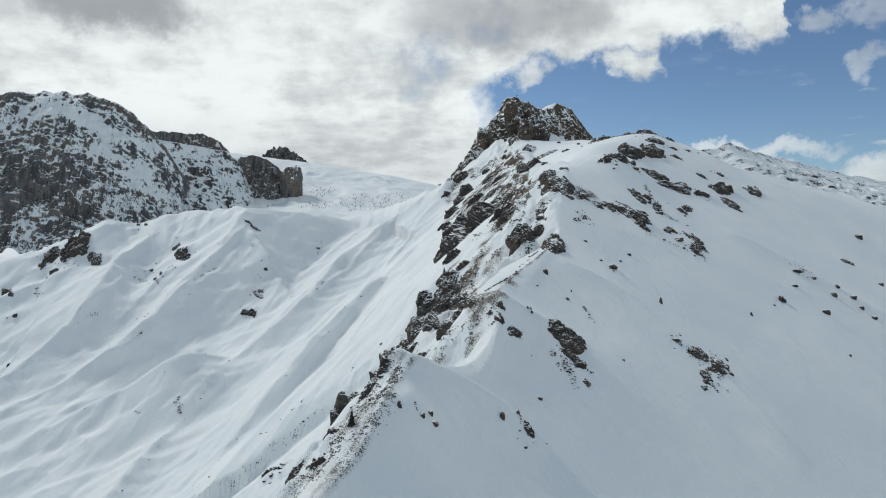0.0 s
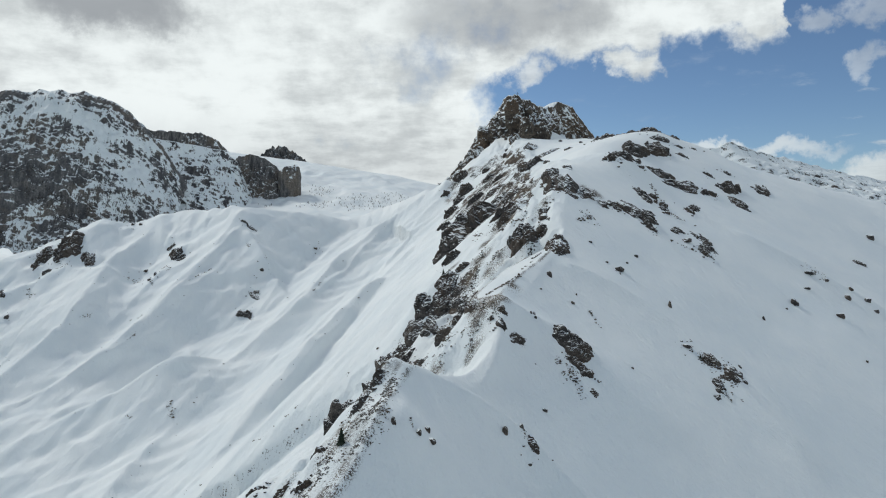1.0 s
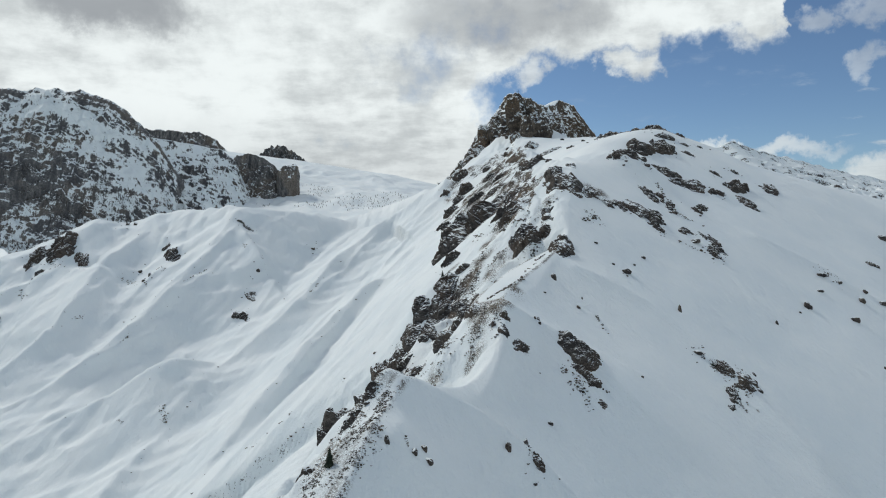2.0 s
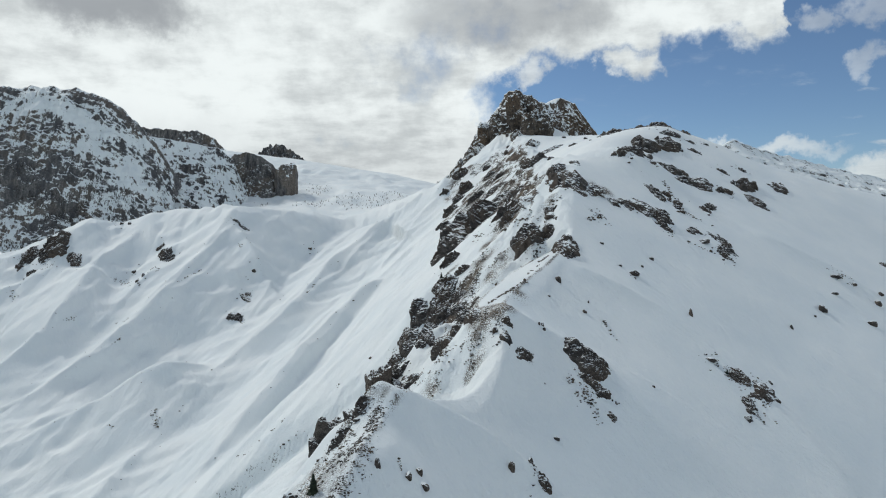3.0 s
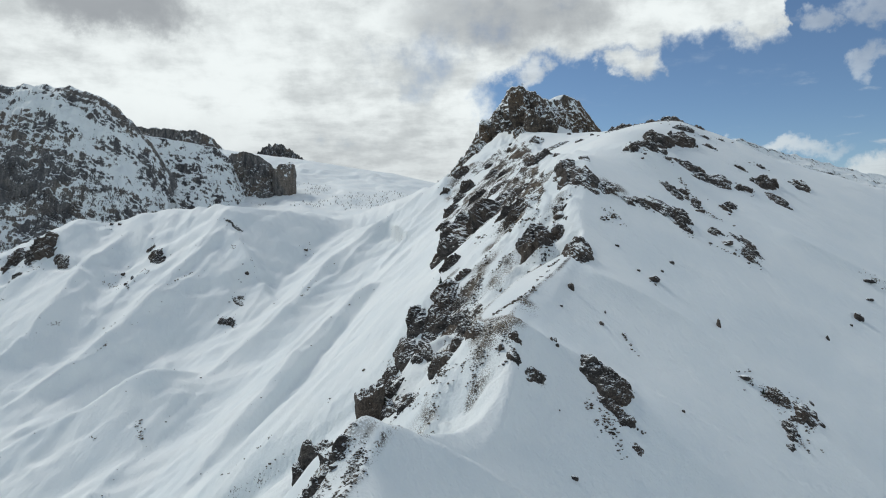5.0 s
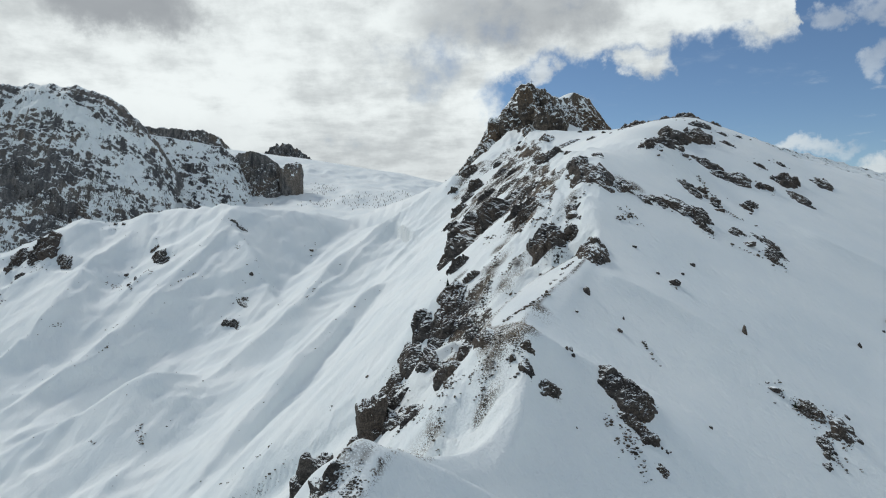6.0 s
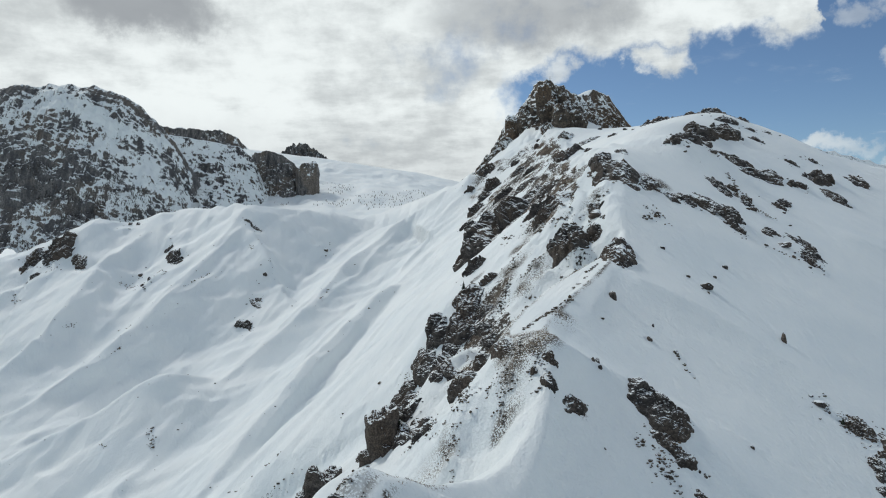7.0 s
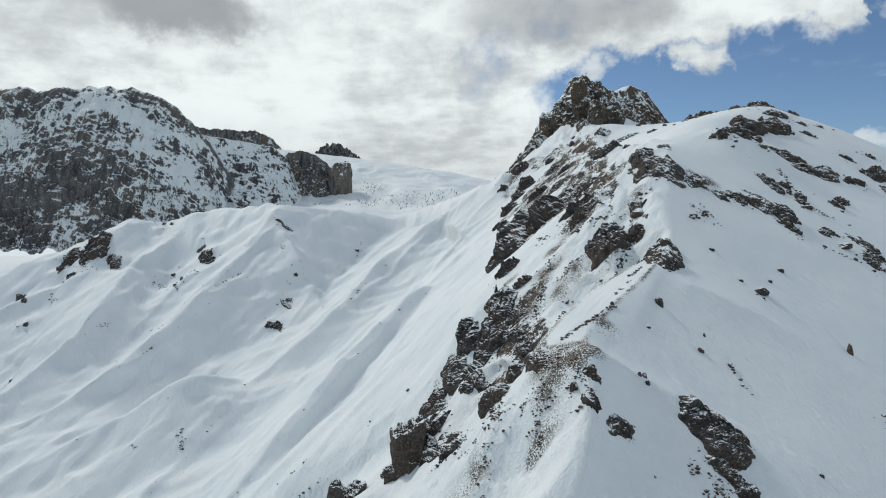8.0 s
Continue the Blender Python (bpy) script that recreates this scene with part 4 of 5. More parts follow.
CLIFF_LEDGES = [(-7.6, 269.2, 7.8, 3.3, -67, 3.7), (-0.3, 263.4, 6.9, 3.5, -60, 4.3), (6.2, 255.6, 3.9, 1.6, -60, 1.9), (-3.2, 260.6, 5.0, 2.1, -64, 2.6),
    (-11.3, 264.2, 6.6, 2.8, -68, 2.3), (-5.1, 217.1, 2.3, 1.0, -55, 1.0), (-3.5, 218.5, 3.9, 1.7, -53, 1.3), (0.8, 200.9, 4.5, 2.4, -75, 2.7),
    (5.2, 209.2, 3.9, 1.7, -55, 1.7), (-15.4, 260.7, 4.5, 2.2, -64, 2.1), (-19.1, 262.7, 3.0, 1.3, -47, 1.0), (6.9, 225.6, 2.9, 1.9, -82, 1.6),
    (-11.8, 207.3, 4.4, 2.1, -76, 2.2), (-7.9, 205.8, 4.3, 2.7, -71, 1.5), (8.3, 189.1, 3.2, 1.7, -85, 1.3)]
CREST_LEDGES = [(15.5, 179.2, 1.3, 0.9, -34, 0.9), (15.1, 175.4, 1.4, 1.1, -27, 1.0), (19.4, 174.6, 2.3, 1.0, 33, 0.6)]
SLOPE_LEDGES = [(34.4, 181.6, 5.4, 4.4, -30, 3.2), (35.6, 174.7, 3.3, 1.6, -27, 1.3), (37.1, 169.2, 1.0, 0.8, -2, 0.6), (77.7, 200.1, 2.5, 2.1, -45, 1.6),
    (83.0, 197.3, 6.8, 2.9, 64, 1.8), (76.9, 191.5, 2.2, 1.6, 76, 1.1), (75.0, 187.0, 1.5, 0.9, 42, 0.7)]
BROW_LEDGES = [(101.9, 364.8, 10.6, 7.0, 67, 5.0), (119.1, 377.3, 9.4, 6.1, 63, 3.9), (109.0, 339.9, 9.7, 4.1, 43, 2.3), (81.0, 326.9, 2.6, 1.8, 67, 1.7),
    (148.9, 354.5, 7.3, 4.9, 55, 4.3), (130.2, 338.1, 3.4, 2.0, 53, 1.8), (147.4, 339.4, 5.8, 4.5, -81, 1.4), (118.5, 335.5, 10.9, 4.6, 33, 2.0),
    (171.3, 365.9, 6.4, 4.6, 58, 1.7)]
BAND_LEDGES = [(83.7, 278.8, 6.0, 3.5, 59, 2.8), (76.7, 282.9, 10.3, 4.3, 30, 1.6), (90.2, 305.0, 5.7, 3.2, -59, 1.2), (96.6, 301.6, 3.8, 2.1, 87, 1.0),
    (107.6, 278.2, 4.9, 2.8, 82, 1.2), (97.0, 281.6, 3.8, 2.1, 42, 1.1), (114.9, 311.4, 3.7, 2.3, 58, 1.2), (106.3, 283.4, 3.7, 2.1, -1, 0.7)]
BOWL_LEDGES = [(-331.5, 600.0, 14.7, 7.1, -40, 9.7), (-308.8, 585.1, 8.9, 3.7, -21, 3.4), (-355.3, 602.1, 9.4, 4.2, -37, 6.2), (-228.3, 578.4, 10.2, 4.3, -31, 2.9), (-151.6, 513.1, 9.9, 1.3, -39, 0.9), (-148.9, 529.7, 5.2, 1.3, -34, 0.9), (-343.6, 600.4, 5.8, 3.8, -27, 3.5)]
SUMMIT_LEDGES = [(70.1, 544.8, 7.2, 4.5, -83, 3.5), (100.6, 690.6, 7.5, 6.9, 79, 4.1), (133.9, 786.3, 18.0, 8.1, 57, 4.7), (168.2, 846.6, 21.5, 9.2, 55, 4.5), (33.0, 651.8, 8.8, 6.0, -82, 5.8), (24.4, 652.0, 8.8, 6.0, -81, 4.3), (67.5, 621.3, 8.4, 4.7, -89, 4.6)]


def ledges(rows, label, seed, proud=1.0, **more):
    for k, (x, y, a, b, turn, rise) in enumerate(rows):
        outcrop(x, y, a, b, turn, proud * rise, label, seed + k, **more)


ledges(FLANK_LEDGES[:3], "steep dark cliff standing out of the snowy flank", 6, 1.7, lean=0.0, ragged=0.4, blocky=0.7)
ledges(FLANK_LEDGES[3:], "dark layered rock ledge on the snowy flank", 10, 1.15, strata=0.3, ragged=0.5, blocky=0.8)
ledges(UPPER_LEDGES, "brown rock band breaking through a steep snow slope", 40, 0.9, strata=0.15, ragged=0.45, blocky=0.7)
ledges(CLIFF_LEDGES, "dark broken cliff blocks capped with snow", 60, 1.0, lean=0.1, ragged=0.4, blocky=0.65)
ledges(CREST_LEDGES, "weathered grey rock beside the snow crest", 80, 0.8, mat=BEDROCK)
ledges(SLOPE_LEDGES[:1], "rounded grey bedrock hump streaked with snow below the crest", 90, 0.75, ragged=0.3, fine=1.5, blocky=0.45, mat=BEDROCK)
ledges(SLOPE_LEDGES[1:], "low ragged bedrock patch half drifted over with snow", 91, 0.7, ragged=0.75, fine=1.3, blocky=0.7, mat=BEDROCK)
ledges(SUMMIT_LEDGES, "brown rock step below the summit crag", 170, 1.0, ragged=0.6, mat=CRAG)
ledges(BROW_LEDGES, "dark rock knob on the snowy brow", 110, 0.9, ragged=0.6, mat=BEDROCK)
ledges(BAND_LEDGES, "dark rock rib on the open snow slope", 130, 0.8, ragged=0.75, mat=BEDROCK)
ledges(BOWL_LEDGES, "dark rock patch on a snow spur", 150, 0.8, ragged=0.85)
strew(UPPER_ROCKS, "brown rock band breaking through a steep snow slope", 2.6, grow=1.1, slant=0.6, strata=0.4)
strew(SLABS_ROCKS, "dark layered rock ledge on the snowy flank", 2.0, grow=1.15, strata=0.9, rise=0.75)
strew(BAND_ROCKS, "dark rock rib on the open snow slope", 1.5, slant=1.0, grow=1.05, ragged=0.8)
strew(BROW_ROCKS, "dark rock knob on the snowy brow", 1.7, grow=1.2, slant=0.5, rise=0.7)
strew(SLOPE_ROCKS, "small grey stone half buried in snow", 2.6, group="stones below the crest")
strew(CREST_ROCKS, "weathered grey rock beside the snow crest", 1.3, grow=1.1, slant=0.7)
strew(CLIFF_ROCKS, "dark broken cliff blocks capped with snow", 1.8, grow=1.15, rise=1.0, lean=0.0)
strew(NEAR_ROCKS, "grey-brown cliff block on the rocky flank", 1.4, grow=1.1, rise=0.8, lean=0.0)
strew(LOW_ROCKS, "dark rock with snow on the lower slope", 1.6, grow=0.9, slant=0.5, ragged=0.9)
strew(STONES_ROCKS, "scattered grey stone lying in the snow", 2.3, group="stones strewn on the open slope", slant=1.0, grow=0.8)
strew(BOWL_ROCKS, "dark rock patch on a snow spur", 2.4, grow=1.2, slant=0.6, ragged=0.8)
strew(PEAK_ROCKS, "brown rock step below the summit crag", 1.9, grow=1.1)
strew(EDGE_ROCKS, "jagged brown rock on the ridge edge", 1.3, rise=0.8)
# rock rows end


def cliff_block():
    """The tall, square block that stands out from the flank, with lower steps behind its right side."""
    base = new("cliff_block")
    base.location = (-16.5, 211, 44)
    tagged(base, "tall brown cliff block with a snow-dusted flat top", "cliff block")
    for k, x, y, z, a, b, c, turn in ((1, -16.6, 211, 51.6, 3.7, 4.4, 9.4, 12), (4, -13.2, 213, 50.2, 3.4, 3.6, 6.6, 50), (6, -10.6, 210, 52.0, 2.8, 2.8, 4.6, 20), (2, -19.4, 209, 46.5, 1.6, 2.2, 4.2, 70), (3, -15.0, 208.4, 47.5, 2.2, 1.6, 5.6, 35)):
        part("block", CUT[k % 3], base, Matrix.Translation(-base.location) @ pose(x, y, z, 0, 3 - k, turn) @ Matrix.Diagonal((a, b, c, 1)))


def flank_pillar():
    """A two-topped block low on the flank, and the boulder at the edge of the near hump."""
    base = new("rock_outcrop")
    base.location = (-33, 220, 30)
    tagged(base, "two-topped dark rock pillar dusted with snow", "rock outcrop")
    for k, x, y, z, a, b, c, turn in ((0, -33.6, 220, 36.6, 3.0, 3.0, 6.8, 20), (1, -30.4, 221, 37.0, 2.6, 2.8, 5.6, 60), (2, -35.8, 218.5, 33.0, 2.2, 2.4, 4.6, 10)):
        part("block", CUT[k], base, Matrix.Translation(-base.location) @ pose(x, y, z, 0, 6 - 4 * k, turn) @ Matrix.Diagonal((a, b, c, 1)))
    edge = new("rock", CUT[1])
    edge.matrix_basis = pose(-13.6, 139.8, 66.3, 0, 8, 30) @ Matrix.Diagonal((1.8, 2.2, 2.5, 1))
    tagged(edge, "dark overhanging boulder at the edge of a snowy hump", "rock")


CUT = [boulder("block", 390 + k, 5, ROCK, 4, 0.95, 0.11) for k in range(3)]
cliff_block()
flank_pillar()


# ---- scree and tussocks, rubble, dead grass, trees ----
# streaks of the flank and the slopes: from (x, y) to (x, y), half width
# streaks begin
CREST_STREAKS = [(11.0, 186.2, 8.2, 181.2, 1.9), (8.6, 180.0, 7.3, 177.8, 1.1), (7.3, 177.8, 7.8, 174.7, 0.4), (13.1, 182.1, 15.4, 175.3, 0.7), (-0.3, 179.0, -4.6, 147.7, 1.0), (1.8, 181.6, -9.9, 196.0, 0.4),
    (4.0, 185.4, 1.4, 183.8, 0.3), (5.4, 182.5, 5.9, 181.4, 0.5), (-11.5, 215.2, -5.2, 193.9, 1.5), (-13.8, 214.1, -14.0, 208.1, 1.2), (2.5, 214.2, 4.3, 207.6, 1.2), (0.7, 209.3, 1.4, 185.2, 1.8),
    (8.7, 254.3, 6.6, 224.0, 2.1), (-11.8, 264.2, -11.8, 264.2, 2.0), (-16.3, 263.3, -10.6, 221.5, 1.6), (12.2, 175.4, 12.1, 175.3, 0.3)]
FLANK_STREAKS = [(13.2, 584.8, 13.2, 584.8, 3.5), (19.9, 652.3, 19.9, 652.3, 2.7), (11.7, 510.8, 11.7, 510.8, 3.3), (7.7, 423.8, 7.7, 423.8, 4.8), (14.9, 305.5, 15.9, 299.4, 1.8), (20.2, 440.5, 20.2, 440.5, 4.5),
    (37.7, 321.1, 26.9, 296.5, 1.3), (32.9, 275.6, 23.7, 283.8, 1.4), (23.5, 265.4, 18.2, 262.6, 1.6), (15.8, 277.1, 16.1, 272.9, 1.5), (20.1, 254.0, 16.9, 247.5, 1.0), (13.3, 264.6, 11.2, 257.9, 1.7),
    (9.0, 256.6, 8.9, 254.3, 1.4), (3.0, 291.8, 4.1, 266.9, 1.3), (22.9, 206.1, 13.0, 194.7, 0.5), (32.1, 227.5, 24.3, 212.3, 0.5), (39.5, 270.4, 40.0, 259.0, 0.5), (37.3, 264.7, 38.7, 255.2, 0.5),
    (35.9, 259.8, 36.7, 255.5, 1.2), (27.5, 253.6, 27.7, 251.5, 0.6), (27.9, 249.3, 28.0, 248.2, 0.6), (31.6, 270.7, 31.1, 253.4, 2.3), (37.5, 520.5, 31.7, 513.4, 1.9), (24.6, 505.1, 23.6, 473.2, 1.8),
    (43.2, 593.5, 39.9, 590.1, 2.4), (15.4, 611.2, 8.5, 582.2, 2.0), (24.3, 295.8, 24.7, 281.7, 1.0), (27.0, 266.1, 27.0, 262.0, 0.9)]
HUMP_STREAKS = [(-9.2, 135.6, -10.9, 123.0, 1.1), (-11.5, 123.0, -15.1, 121.2, 1.4), (-15.1, 121.2, -18.7, 117.2, 1.5), (-18.7, 117.2, -22.7, 107.1, 1.5),
    (-9.7, 119.1, -12.9, 115.3, 0.9), (-12.9, 115.3, -19.0, 112.7, 1.1), (-19.0, 112.7, -20.4, 104.7, 1.2), (-11.1, 139.3, -15.9, 136.5, 2.2), (-12.9, 131.1, -14.8, 121.6, 1.3), (-9.7, 134.7, -10.8, 124.7, 1.2), (-9.2, 122.2, -13.5, 116.3, 0.9), (-16.8, 136.0, -18.8, 132.0, 1.2), (-5.4, 124.0, -4.5, 122.4, 0.4),
    (13.8, 151.1, 15.2, 148.8, 0.5), (16.0, 147.1, 17.7, 144.8, 1.1)]
KNOLL_STREAKS = [(-10.9, 138.7, -16.8, 136.1, 1.5), (-9.3, 132.8, -11.7, 122.4, 1.0), (-16.5, 136.6, -16.5, 136.6, 1.7), (-9.2, 135.4, -10.0, 131.7, 0.8), (-10.0, 122.4, -8.9, 122.2, 0.5)]
LOWER_STREAKS = [(74.2, 203.7, 75.8, 198.6, 1.4), (77.3, 200.4, 79.4, 194.8, 2.1), (84.0, 201.3, 81.8, 191.5, 1.5), (76.3, 192.5, 78.7, 188.0, 1.3), (31.2, 173.9, 33.0, 169.2, 2.3), (29.0, 174.8, 30.7, 171.6, 0.8),
    (13.1, 150.1, 17.2, 148.5, 0.8), (54.4, 265.8, 57.4, 262.0, 1.9), (153.0, 286.3, 158.6, 284.9, 1.7)]
SLOPE_STREAKS = [(79.0, 329.3, 85.1, 326.6, 1.0), (43.9, 322.8, 43.8, 296.6, 1.4), (35.6, 284.1, 31.7, 285.8, 0.9), (48.0, 291.5, 49.2, 275.1, 1.9), (50.9, 257.4, 56.8, 263.0, 0.7), (70.0, 280.7, 76.7, 281.6, 0.7),
    (96.7, 316.2, 98.6, 302.9, 1.4), (99.6, 297.1, 107.5, 292.3, 0.8), (44.0, 202.1, 45.4, 197.6, 0.4), (33.4, 177.4, 36.7, 175.4, 1.1), (32.8, 188.2, 37.8, 183.4, 0.5), (90.3, 269.3, 105.2, 269.4, 0.6),
    (90.5, 330.9, 96.7, 326.2, 1.6), (43.9, 272.3, 41.1, 274.0, 0.8), (58.4, 231.0, 60.0, 230.3, 0.5)]
BOWL_STREAKS = [(-228.0, 508.5, -240.7, 513.9, 0.8), (-220.7, 482.1, -224.1, 477.2, 0.8), (-97.6, 510.6, -91.9, 528.0, 0.8), (-56.7, 456.6, -56.7, 456.6, 0.6), (-39.4, 280.0, -29.4, 275.0, 0.6), (-26.2, 277.6, -23.9, 278.3, 0.4),
    (-60.9, 278.9, -48.5, 274.9, 0.4), (-166.7, 407.9, -160.7, 401.4, 2.4), (-272.6, 504.0, -264.4, 511.7, 1.1), (-237.6, 547.6, -234.9, 543.0, 1.2), (-263.2, 563.0, -252.9, 560.7, 2.8), (-237.4, 567.8, -227.3, 558.9, 1.6),
    (-167.5, 574.5, -161.7, 567.7, 1.3), (-343.6, 610.5, -343.6, 610.5, 4.4), (-363.7, 601.9, -356.0, 608.5, 3.0), (-350.2, 565.6, -342.9, 559.0, 2.2), (-340.8, 588.9, -327.5, 582.8, 2.3), (-180.3, 423.7, -177.9, 421.0, 0.7),
    (-191.5, 404.7, -184.3, 401.3, 0.5), (-200.1, 529.7, -188.6, 545.8, 0.6), (-152.0, 532.8, -145.3, 532.0, 1.2), (-66.3, 288.6, -60.1, 287.7, 0.3), (-83.9, 301.0, -73.6, 293.0, 0.3)]
# streaks end
def joined(name, verts, faces, mat, label, category):
    mesh = bpy.data.meshes.new(name)
    mesh.from_pydata(verts, [], faces)
    mesh.materials.append(mat)
    return tagged(new(name, mesh), label, category, kind="stuff")


def rubble(name, spots, label, seed):
    """Small broken stones round the given spots (x, y, reach, count)."""
    r = np.random.RandomState(seed)
    ball, tri = BALLS[2]
    verts, faces = [], []
    for x, y, reach, count in spots:
        px, py = x + r.normal(size=count) * reach * 0.6, y + r.normal(size=count) * reach * 0.6
        pz = land(px, py)
        for a, b, c in zip(px, py, pz):
            s = min(r.uniform(0.10, 0.24) / r.uniform(0.22, 1.0), 0.8) * (0.6 + 0.05 * reach)
            cut = r.normal(size=(9, 3))
            cut /= np.linalg.norm(cut, axis=1)[:, None]
            rad = np.min(np.where(ball @ cut.T > 0.1, r.uniform(0.6, 1.0, 9) / np.maximum(ball @ cut.T, 0.1), 1.0), axis=1)
            p = ball * np.minimum(rad, 1.0)[:, None] * s * np.array([1.2, 1.0, 0.8]) + (a, b, c + 0.1 * s)
            n = len(verts)
            verts += p.tolist()
            faces += [[n + i for i in f] for f in tri]
    return joined(name, verts, faces, ROCK, label, "rubble")


rubble("rubble", [(x, y, max(w, h) * 1.3, 9) for x, y, w, h in CLIFF_ROCKS + NEAR_ROCKS + CREST_ROCKS + EDGE_ROCKS], "broken dark stones lying among the crest rocks", 8)
rubble("rubble", [(x, y, max(w, h) * 1.4, 8) for x, y, w, h in SLABS_ROCKS + UPPER_ROCKS], "broken dark stones on the rocky flank", 9)
rubble("rubble", [(x, y, max(w, h) * 2.0, 11) for x, y, w, h in BAND_ROCKS + BROW_ROCKS + [row for row in LOW_ROCKS if row[2] > 1]], "small dark stones round the rock ribs in snow", 10)


rubble("rubble", [(p[0] + 1.5, p[1] - 1.5, 3.5, 1) for spur in SPURS[1:] for p in spur[4::3]] + [(x, y, 7, 7) for x, y, w, h in BOWL_ROCKS], "small dark stones and turf specks along the snow spurs", 11)


def tussocks(streaks, low, high, dense, label, seed):
    """Small humps of scree and tussock, half buried, crowded along streaks of the ground."""
    r = np.random.RandomState(seed)
    ball, tri = ico(1)
    verts, faces = [], []
    for x0, y0, x1, y1, half in streaks:
        count = int(dense * (math.hypot(x1 - x0, y1 - y0) + 2 * half) * 2 * half) + 4
        f, g = r.uniform(-0.08, 1.08, count), r.normal(size=(count, 2)) * half * 0.55
        px, py = x0 + (x1 - x0) * f + g[:, 0], y0 + (y1 - y0) * f + g[:, 1] * 1.5
        keep = fractal(px, py, 3.0 * low / 0.3, 2, seed) > -0.08
        px, py = np.append(px[keep], x0), np.append(py[keep], y0)
        for a, b, c in zip(px, py, land(px, py)):
            size = low + (high - low) * r.uniform() ** 2
            p = ball * r.uniform(0.6, 1.15, (len(ball), 1)) * size * np.array([r.uniform(0.8, 1.5), r.uniform(0.7, 1.2), r.uniform(0.55, 0.95)]) + (a, b, c + 0.15 * size)
            n = len(verts)
            verts += p.tolist()
            faces += [[n + i for i in q] for q in tri]
    return joined("scree", verts, faces, TUSSOCK, label, "scree")


tussocks(CREST_STREAKS, 0.09, 0.30, 7.5, "brown tussocks and scree thinly covered with snow by the crest", 31)
tussocks(HUMP_STREAKS + KNOLL_STREAKS, 0.07, 0.24, 9.0, "tawny tussocks crowding through thin snow on a rounded hump", 35)
tussocks(FLANK_STREAKS, 0.15, 0.50, 3.4, "snow-dusted brown scree and tussocks on the steep flank", 32)
tussocks(LOWER_STREAKS, 0.12, 0.40, 3.0, "dark specks of scree and turf round the lower slope rocks", 36)
tussocks(SLOPE_STREAKS, 0.22, 0.70, 1.1, "dark scree specks among snow on the open slope", 33)
tussocks(BOWL_STREAKS, 0.25, 0.8, 0.60, "thin lines of dark scree and turf along the snow spurs", 34)


def plain_material(name, a, b, scale, rough=0.9):
    m, n = material(name)
    pos = n.add("ShaderNodeNewGeometry").outputs["Position"]
    finish(n, n.mix(n.ramp(n.noise(pos, scale, 4.0, 0.6), 0.35, 0.65), a, b), rough)
    return m


STRAW = plain_material("dead_grass", (0.10, 0.075, 0.042, 1), (0.30, 0.22, 0.115, 1), 0.9)
NEEDLES = plain_material("conifer_needles", (0.012, 0.020, 0.014, 1), (0.035, 0.048, 0.030, 1), 2.0)
BRUSH = snow_and_rock("snowy_brush", 0.50, 0.62, 1.2, (0.040, 0.040, 0.040, 1), (0.12, 0.11, 0.10, 1), patch=0.8)
BARK = plain_material("conifer_bark", (0.05, 0.038, 0.03, 1), (0.10, 0.08, 0.06, 1), 3.0)


def dead_grass():
    """Tufts of bent blades where the grass pokes through the snow."""
    r = np.random.RandomState(21)
    x, y = r.uniform(-36, 44, 60000), r.uniform(92, 300, 60000)
    keep = turf(x, y) * (0.75 + 1.5 * fractal(x, y, 2.2, 2, 63)) > r.uniform(0.35, 1.7, len(x))
    x, y = x[keep], y[keep]
    z = land(x, y)
    verts, faces = [], []
    for a, b, c in zip(x, y, z):
        size = r.uniform(0.22, 0.5)
        for _ in range(5):
            t, lean, w = r.uniform(0, 6.283), r.uniform(0.3, 1.0) * size, 0.09 * size + 0.02
            ex, ey = math.cos(t) * lean, math.sin(t) * lean
            n = len(verts)
            verts += [(a - ey * w * 2, b + ex * w * 2, c - 0.05), (a + ey * w * 2, b - ex * w * 2, c - 0.05), (a + ex, b + ey, c + size * r.uniform(0.35, 0.9))]
            faces.append((n, n + 1, n + 2))
    return joined("dead_grass", verts, faces, STRAW, "tawny dead grass tufts poking through crest snow", "grass")


dead_grass()


def crown_mesh(name, seed, tiers, arms):
    """A conifer's crown, one metre high: whorls of drooping, ragged boughs."""
    r = random.Random(seed)
    verts, faces = [], []
    for i in range(tiers):
        f = i / (tiers - 1)
        z, reach = 0.10 + 0.84 * f, 0.27 * (1 - f) ** 0.8 + 0.025
        for k in range(arms):
            t = 6.283 * (k + r.random() * 0.7) / arms
            q = reach * r.uniform(0.65, 1.15)
            c, s = math.cos(t), math.sin(t)
            side, drop = q * 0.42, q * r.uniform(0.25, 0.5)
            n = len(verts)
            verts += [(0, 0, z + 0.05), (c * q * 0.55 - s * side, s * q * 0.55 + c * side, z - drop * 0.6), (c * q, s * q, z - drop),
                      (c * q * 0.55 + s * side, s * q * 0.55 - c * side, z - drop * 0.6), (c * q * 0.4, s * q * 0.4, z + 0.02)]
            faces += [(n, n + 1, n + 4), (n + 1, n + 2, n + 4), (n + 2, n + 3, n + 4), (n + 3, n, n + 4)]
    mesh = bpy.data.meshes.new(name)
    mesh.from_pydata(verts, [], faces)
    mesh.materials.append(NEEDLES)
    return mesh


def trunk_mesh():
    bm = bmesh.new()
    bmesh.ops.create_cone(bm, segments=7, radius1=0.035, radius2=0.006, depth=1.0, cap_ends=True, matrix=pose(0, 0, 0.45))
    mesh = bpy.data.meshes.new("trunk")
    bm.to_mesh(mesh)
    bm.free()
    mesh.materials.append(BARK)
    return mesh


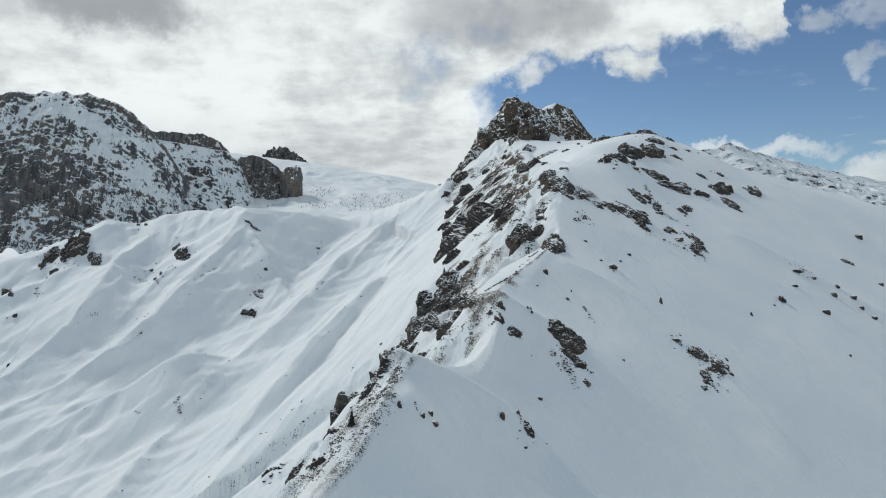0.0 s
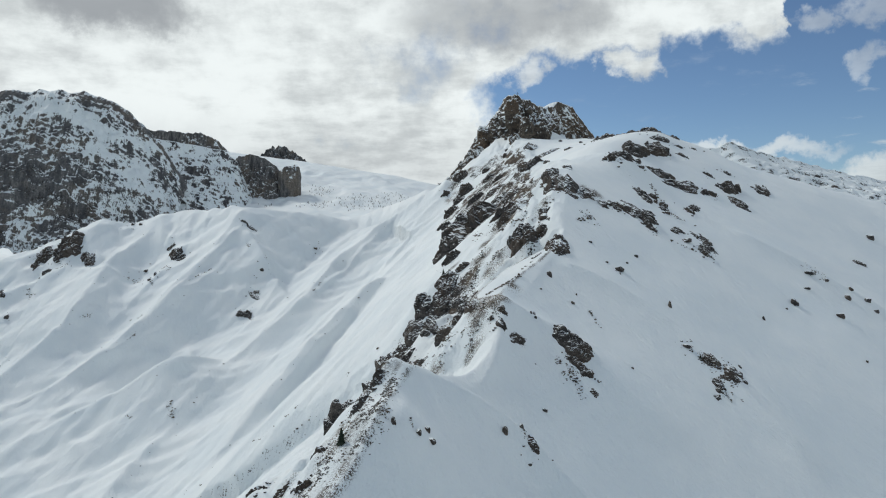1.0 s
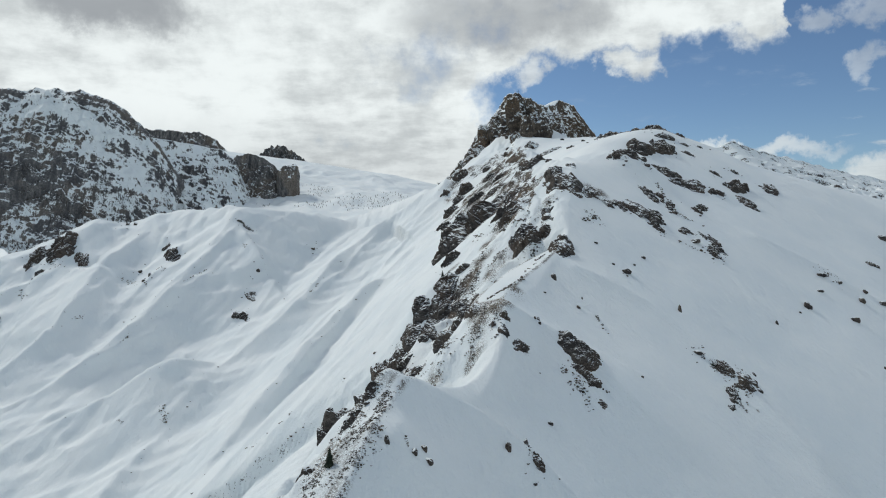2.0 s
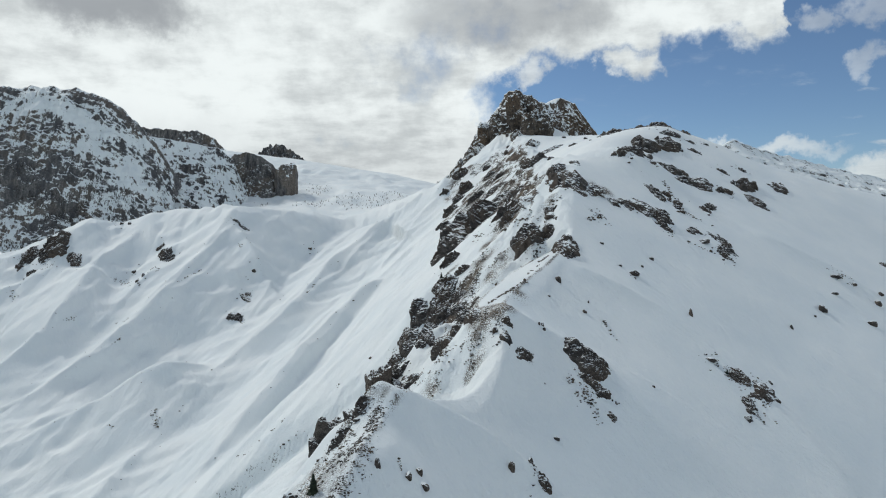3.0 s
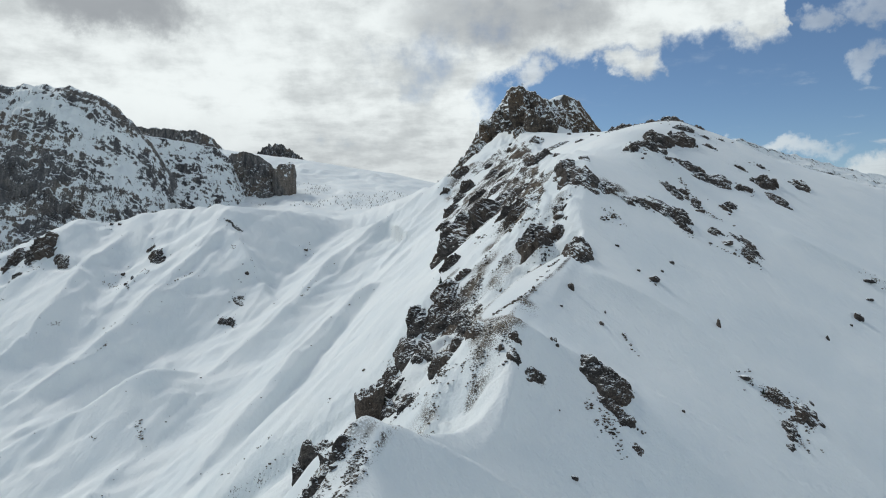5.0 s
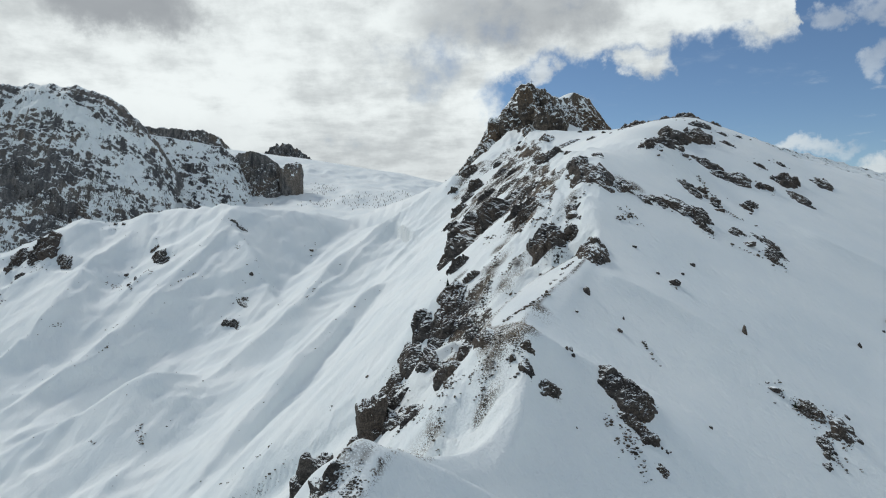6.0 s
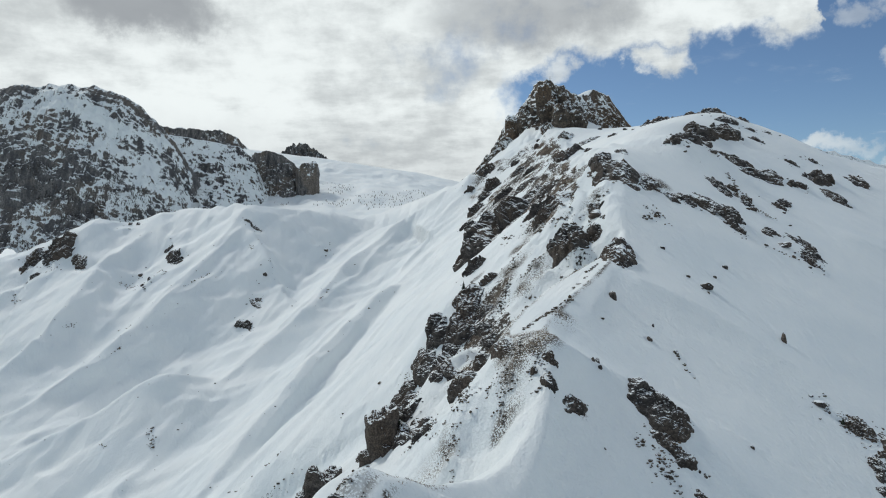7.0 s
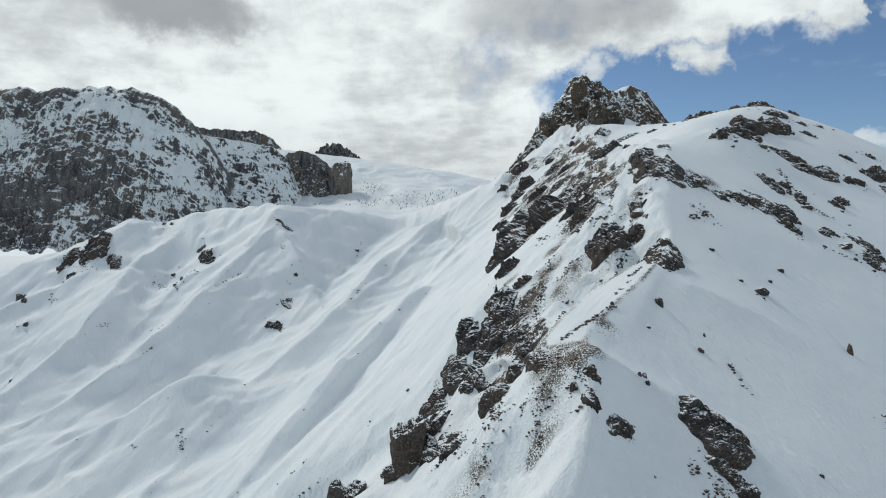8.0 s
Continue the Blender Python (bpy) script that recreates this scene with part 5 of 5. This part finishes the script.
CROWNS, TRUNK = [crown_mesh("crown", 60 + k, 13, 11) for k in range(3)], trunk_mesh()


def conifer(x, y, height, k, z=None):
    base = new("conifer_tree")
    base.matrix_basis = pose(x, y, (land_at(x, y) if z is None else z) - 0.1, 0, 0, k * 77) @ Matrix.Diagonal((height, height, height, 1))
    tagged(base, "small dark spruce standing alone among snowy rocks", "tree", "lone trees on the ridge")
    part("trunk", TRUNK, base)
    part("crown", CROWNS[k % 3], base)
    return base


for k, (x, y, height, z) in enumerate([(-13.9, 213, 4.2, 55.4), (0.5, 276, 4.0, None), (75, 200, 1.7, None), (-16.5, 118, 3.2, None)]):
    conifer(x, y, height, k, z)


def woods(name, spots, low, high, label, seed):
    """Far trees, one joined mesh: spots are (x, y, z)."""
    r = random.Random(seed)
    verts, faces = [], []
    for x, y, z in spots:
        h = r.uniform(low, high)
        turn = r.random() * 6.283
        for tier in range(3):
            z0, z1, w = z + h * (0.05 + 0.27 * tier), z + h * (0.50 + 0.25 * tier), h * (0.24 - 0.06 * tier)
            n = len(verts)
            for q in range(5):
                t = turn + q * 1.2566 + tier
                w2 = w * r.uniform(0.7, 1.2)
                verts.append((x + math.cos(t) * w2, y + math.sin(t) * w2, z0))
            verts.append((x, y, z1))
            faces += [(n + q, n + (q + 1) % 5, n + 5) for q in range(5)]
    return joined(name, verts, faces, BRUSH, label, "woods")


def wooded(name, low_f, high_f, x0, x1, count, patch, keep, seed, spread=1.5):
    """Spots on a far mountain's face between two heights, in clumps."""
    x, y, z, f = FACES[name]
    r = np.random.RandomState(seed)
    ok = (f > low_f) & (f < high_f) & (x > x0) & (x < x1) & (fractal(x, z * 1.5, patch, 3, seed) > keep)
    pick = r.choice(np.flatnonzero(ok), min(count, int(ok.sum())), replace=False)
    return [(x[i] + r.uniform(-spread, spread), y[i] - r.uniform(0, 2), z[i] - 0.5) for i in pick]


woods("far_woods", wooded("backdrop_massif", 0.50, 0.98, -900, -430, 3500, 50, -0.02, 5), 1.5, 4, "dark leafless and evergreen woods dusted with snow on the mountain foot", 71)
woods("far_woods", wooded("backdrop_snow_ridge", 0.42, 0.80, -300, -50, 500, 40, 0.0, 6, 7), 1.2, 3.4, "sparse far trees scattered on a snow slope", 72)
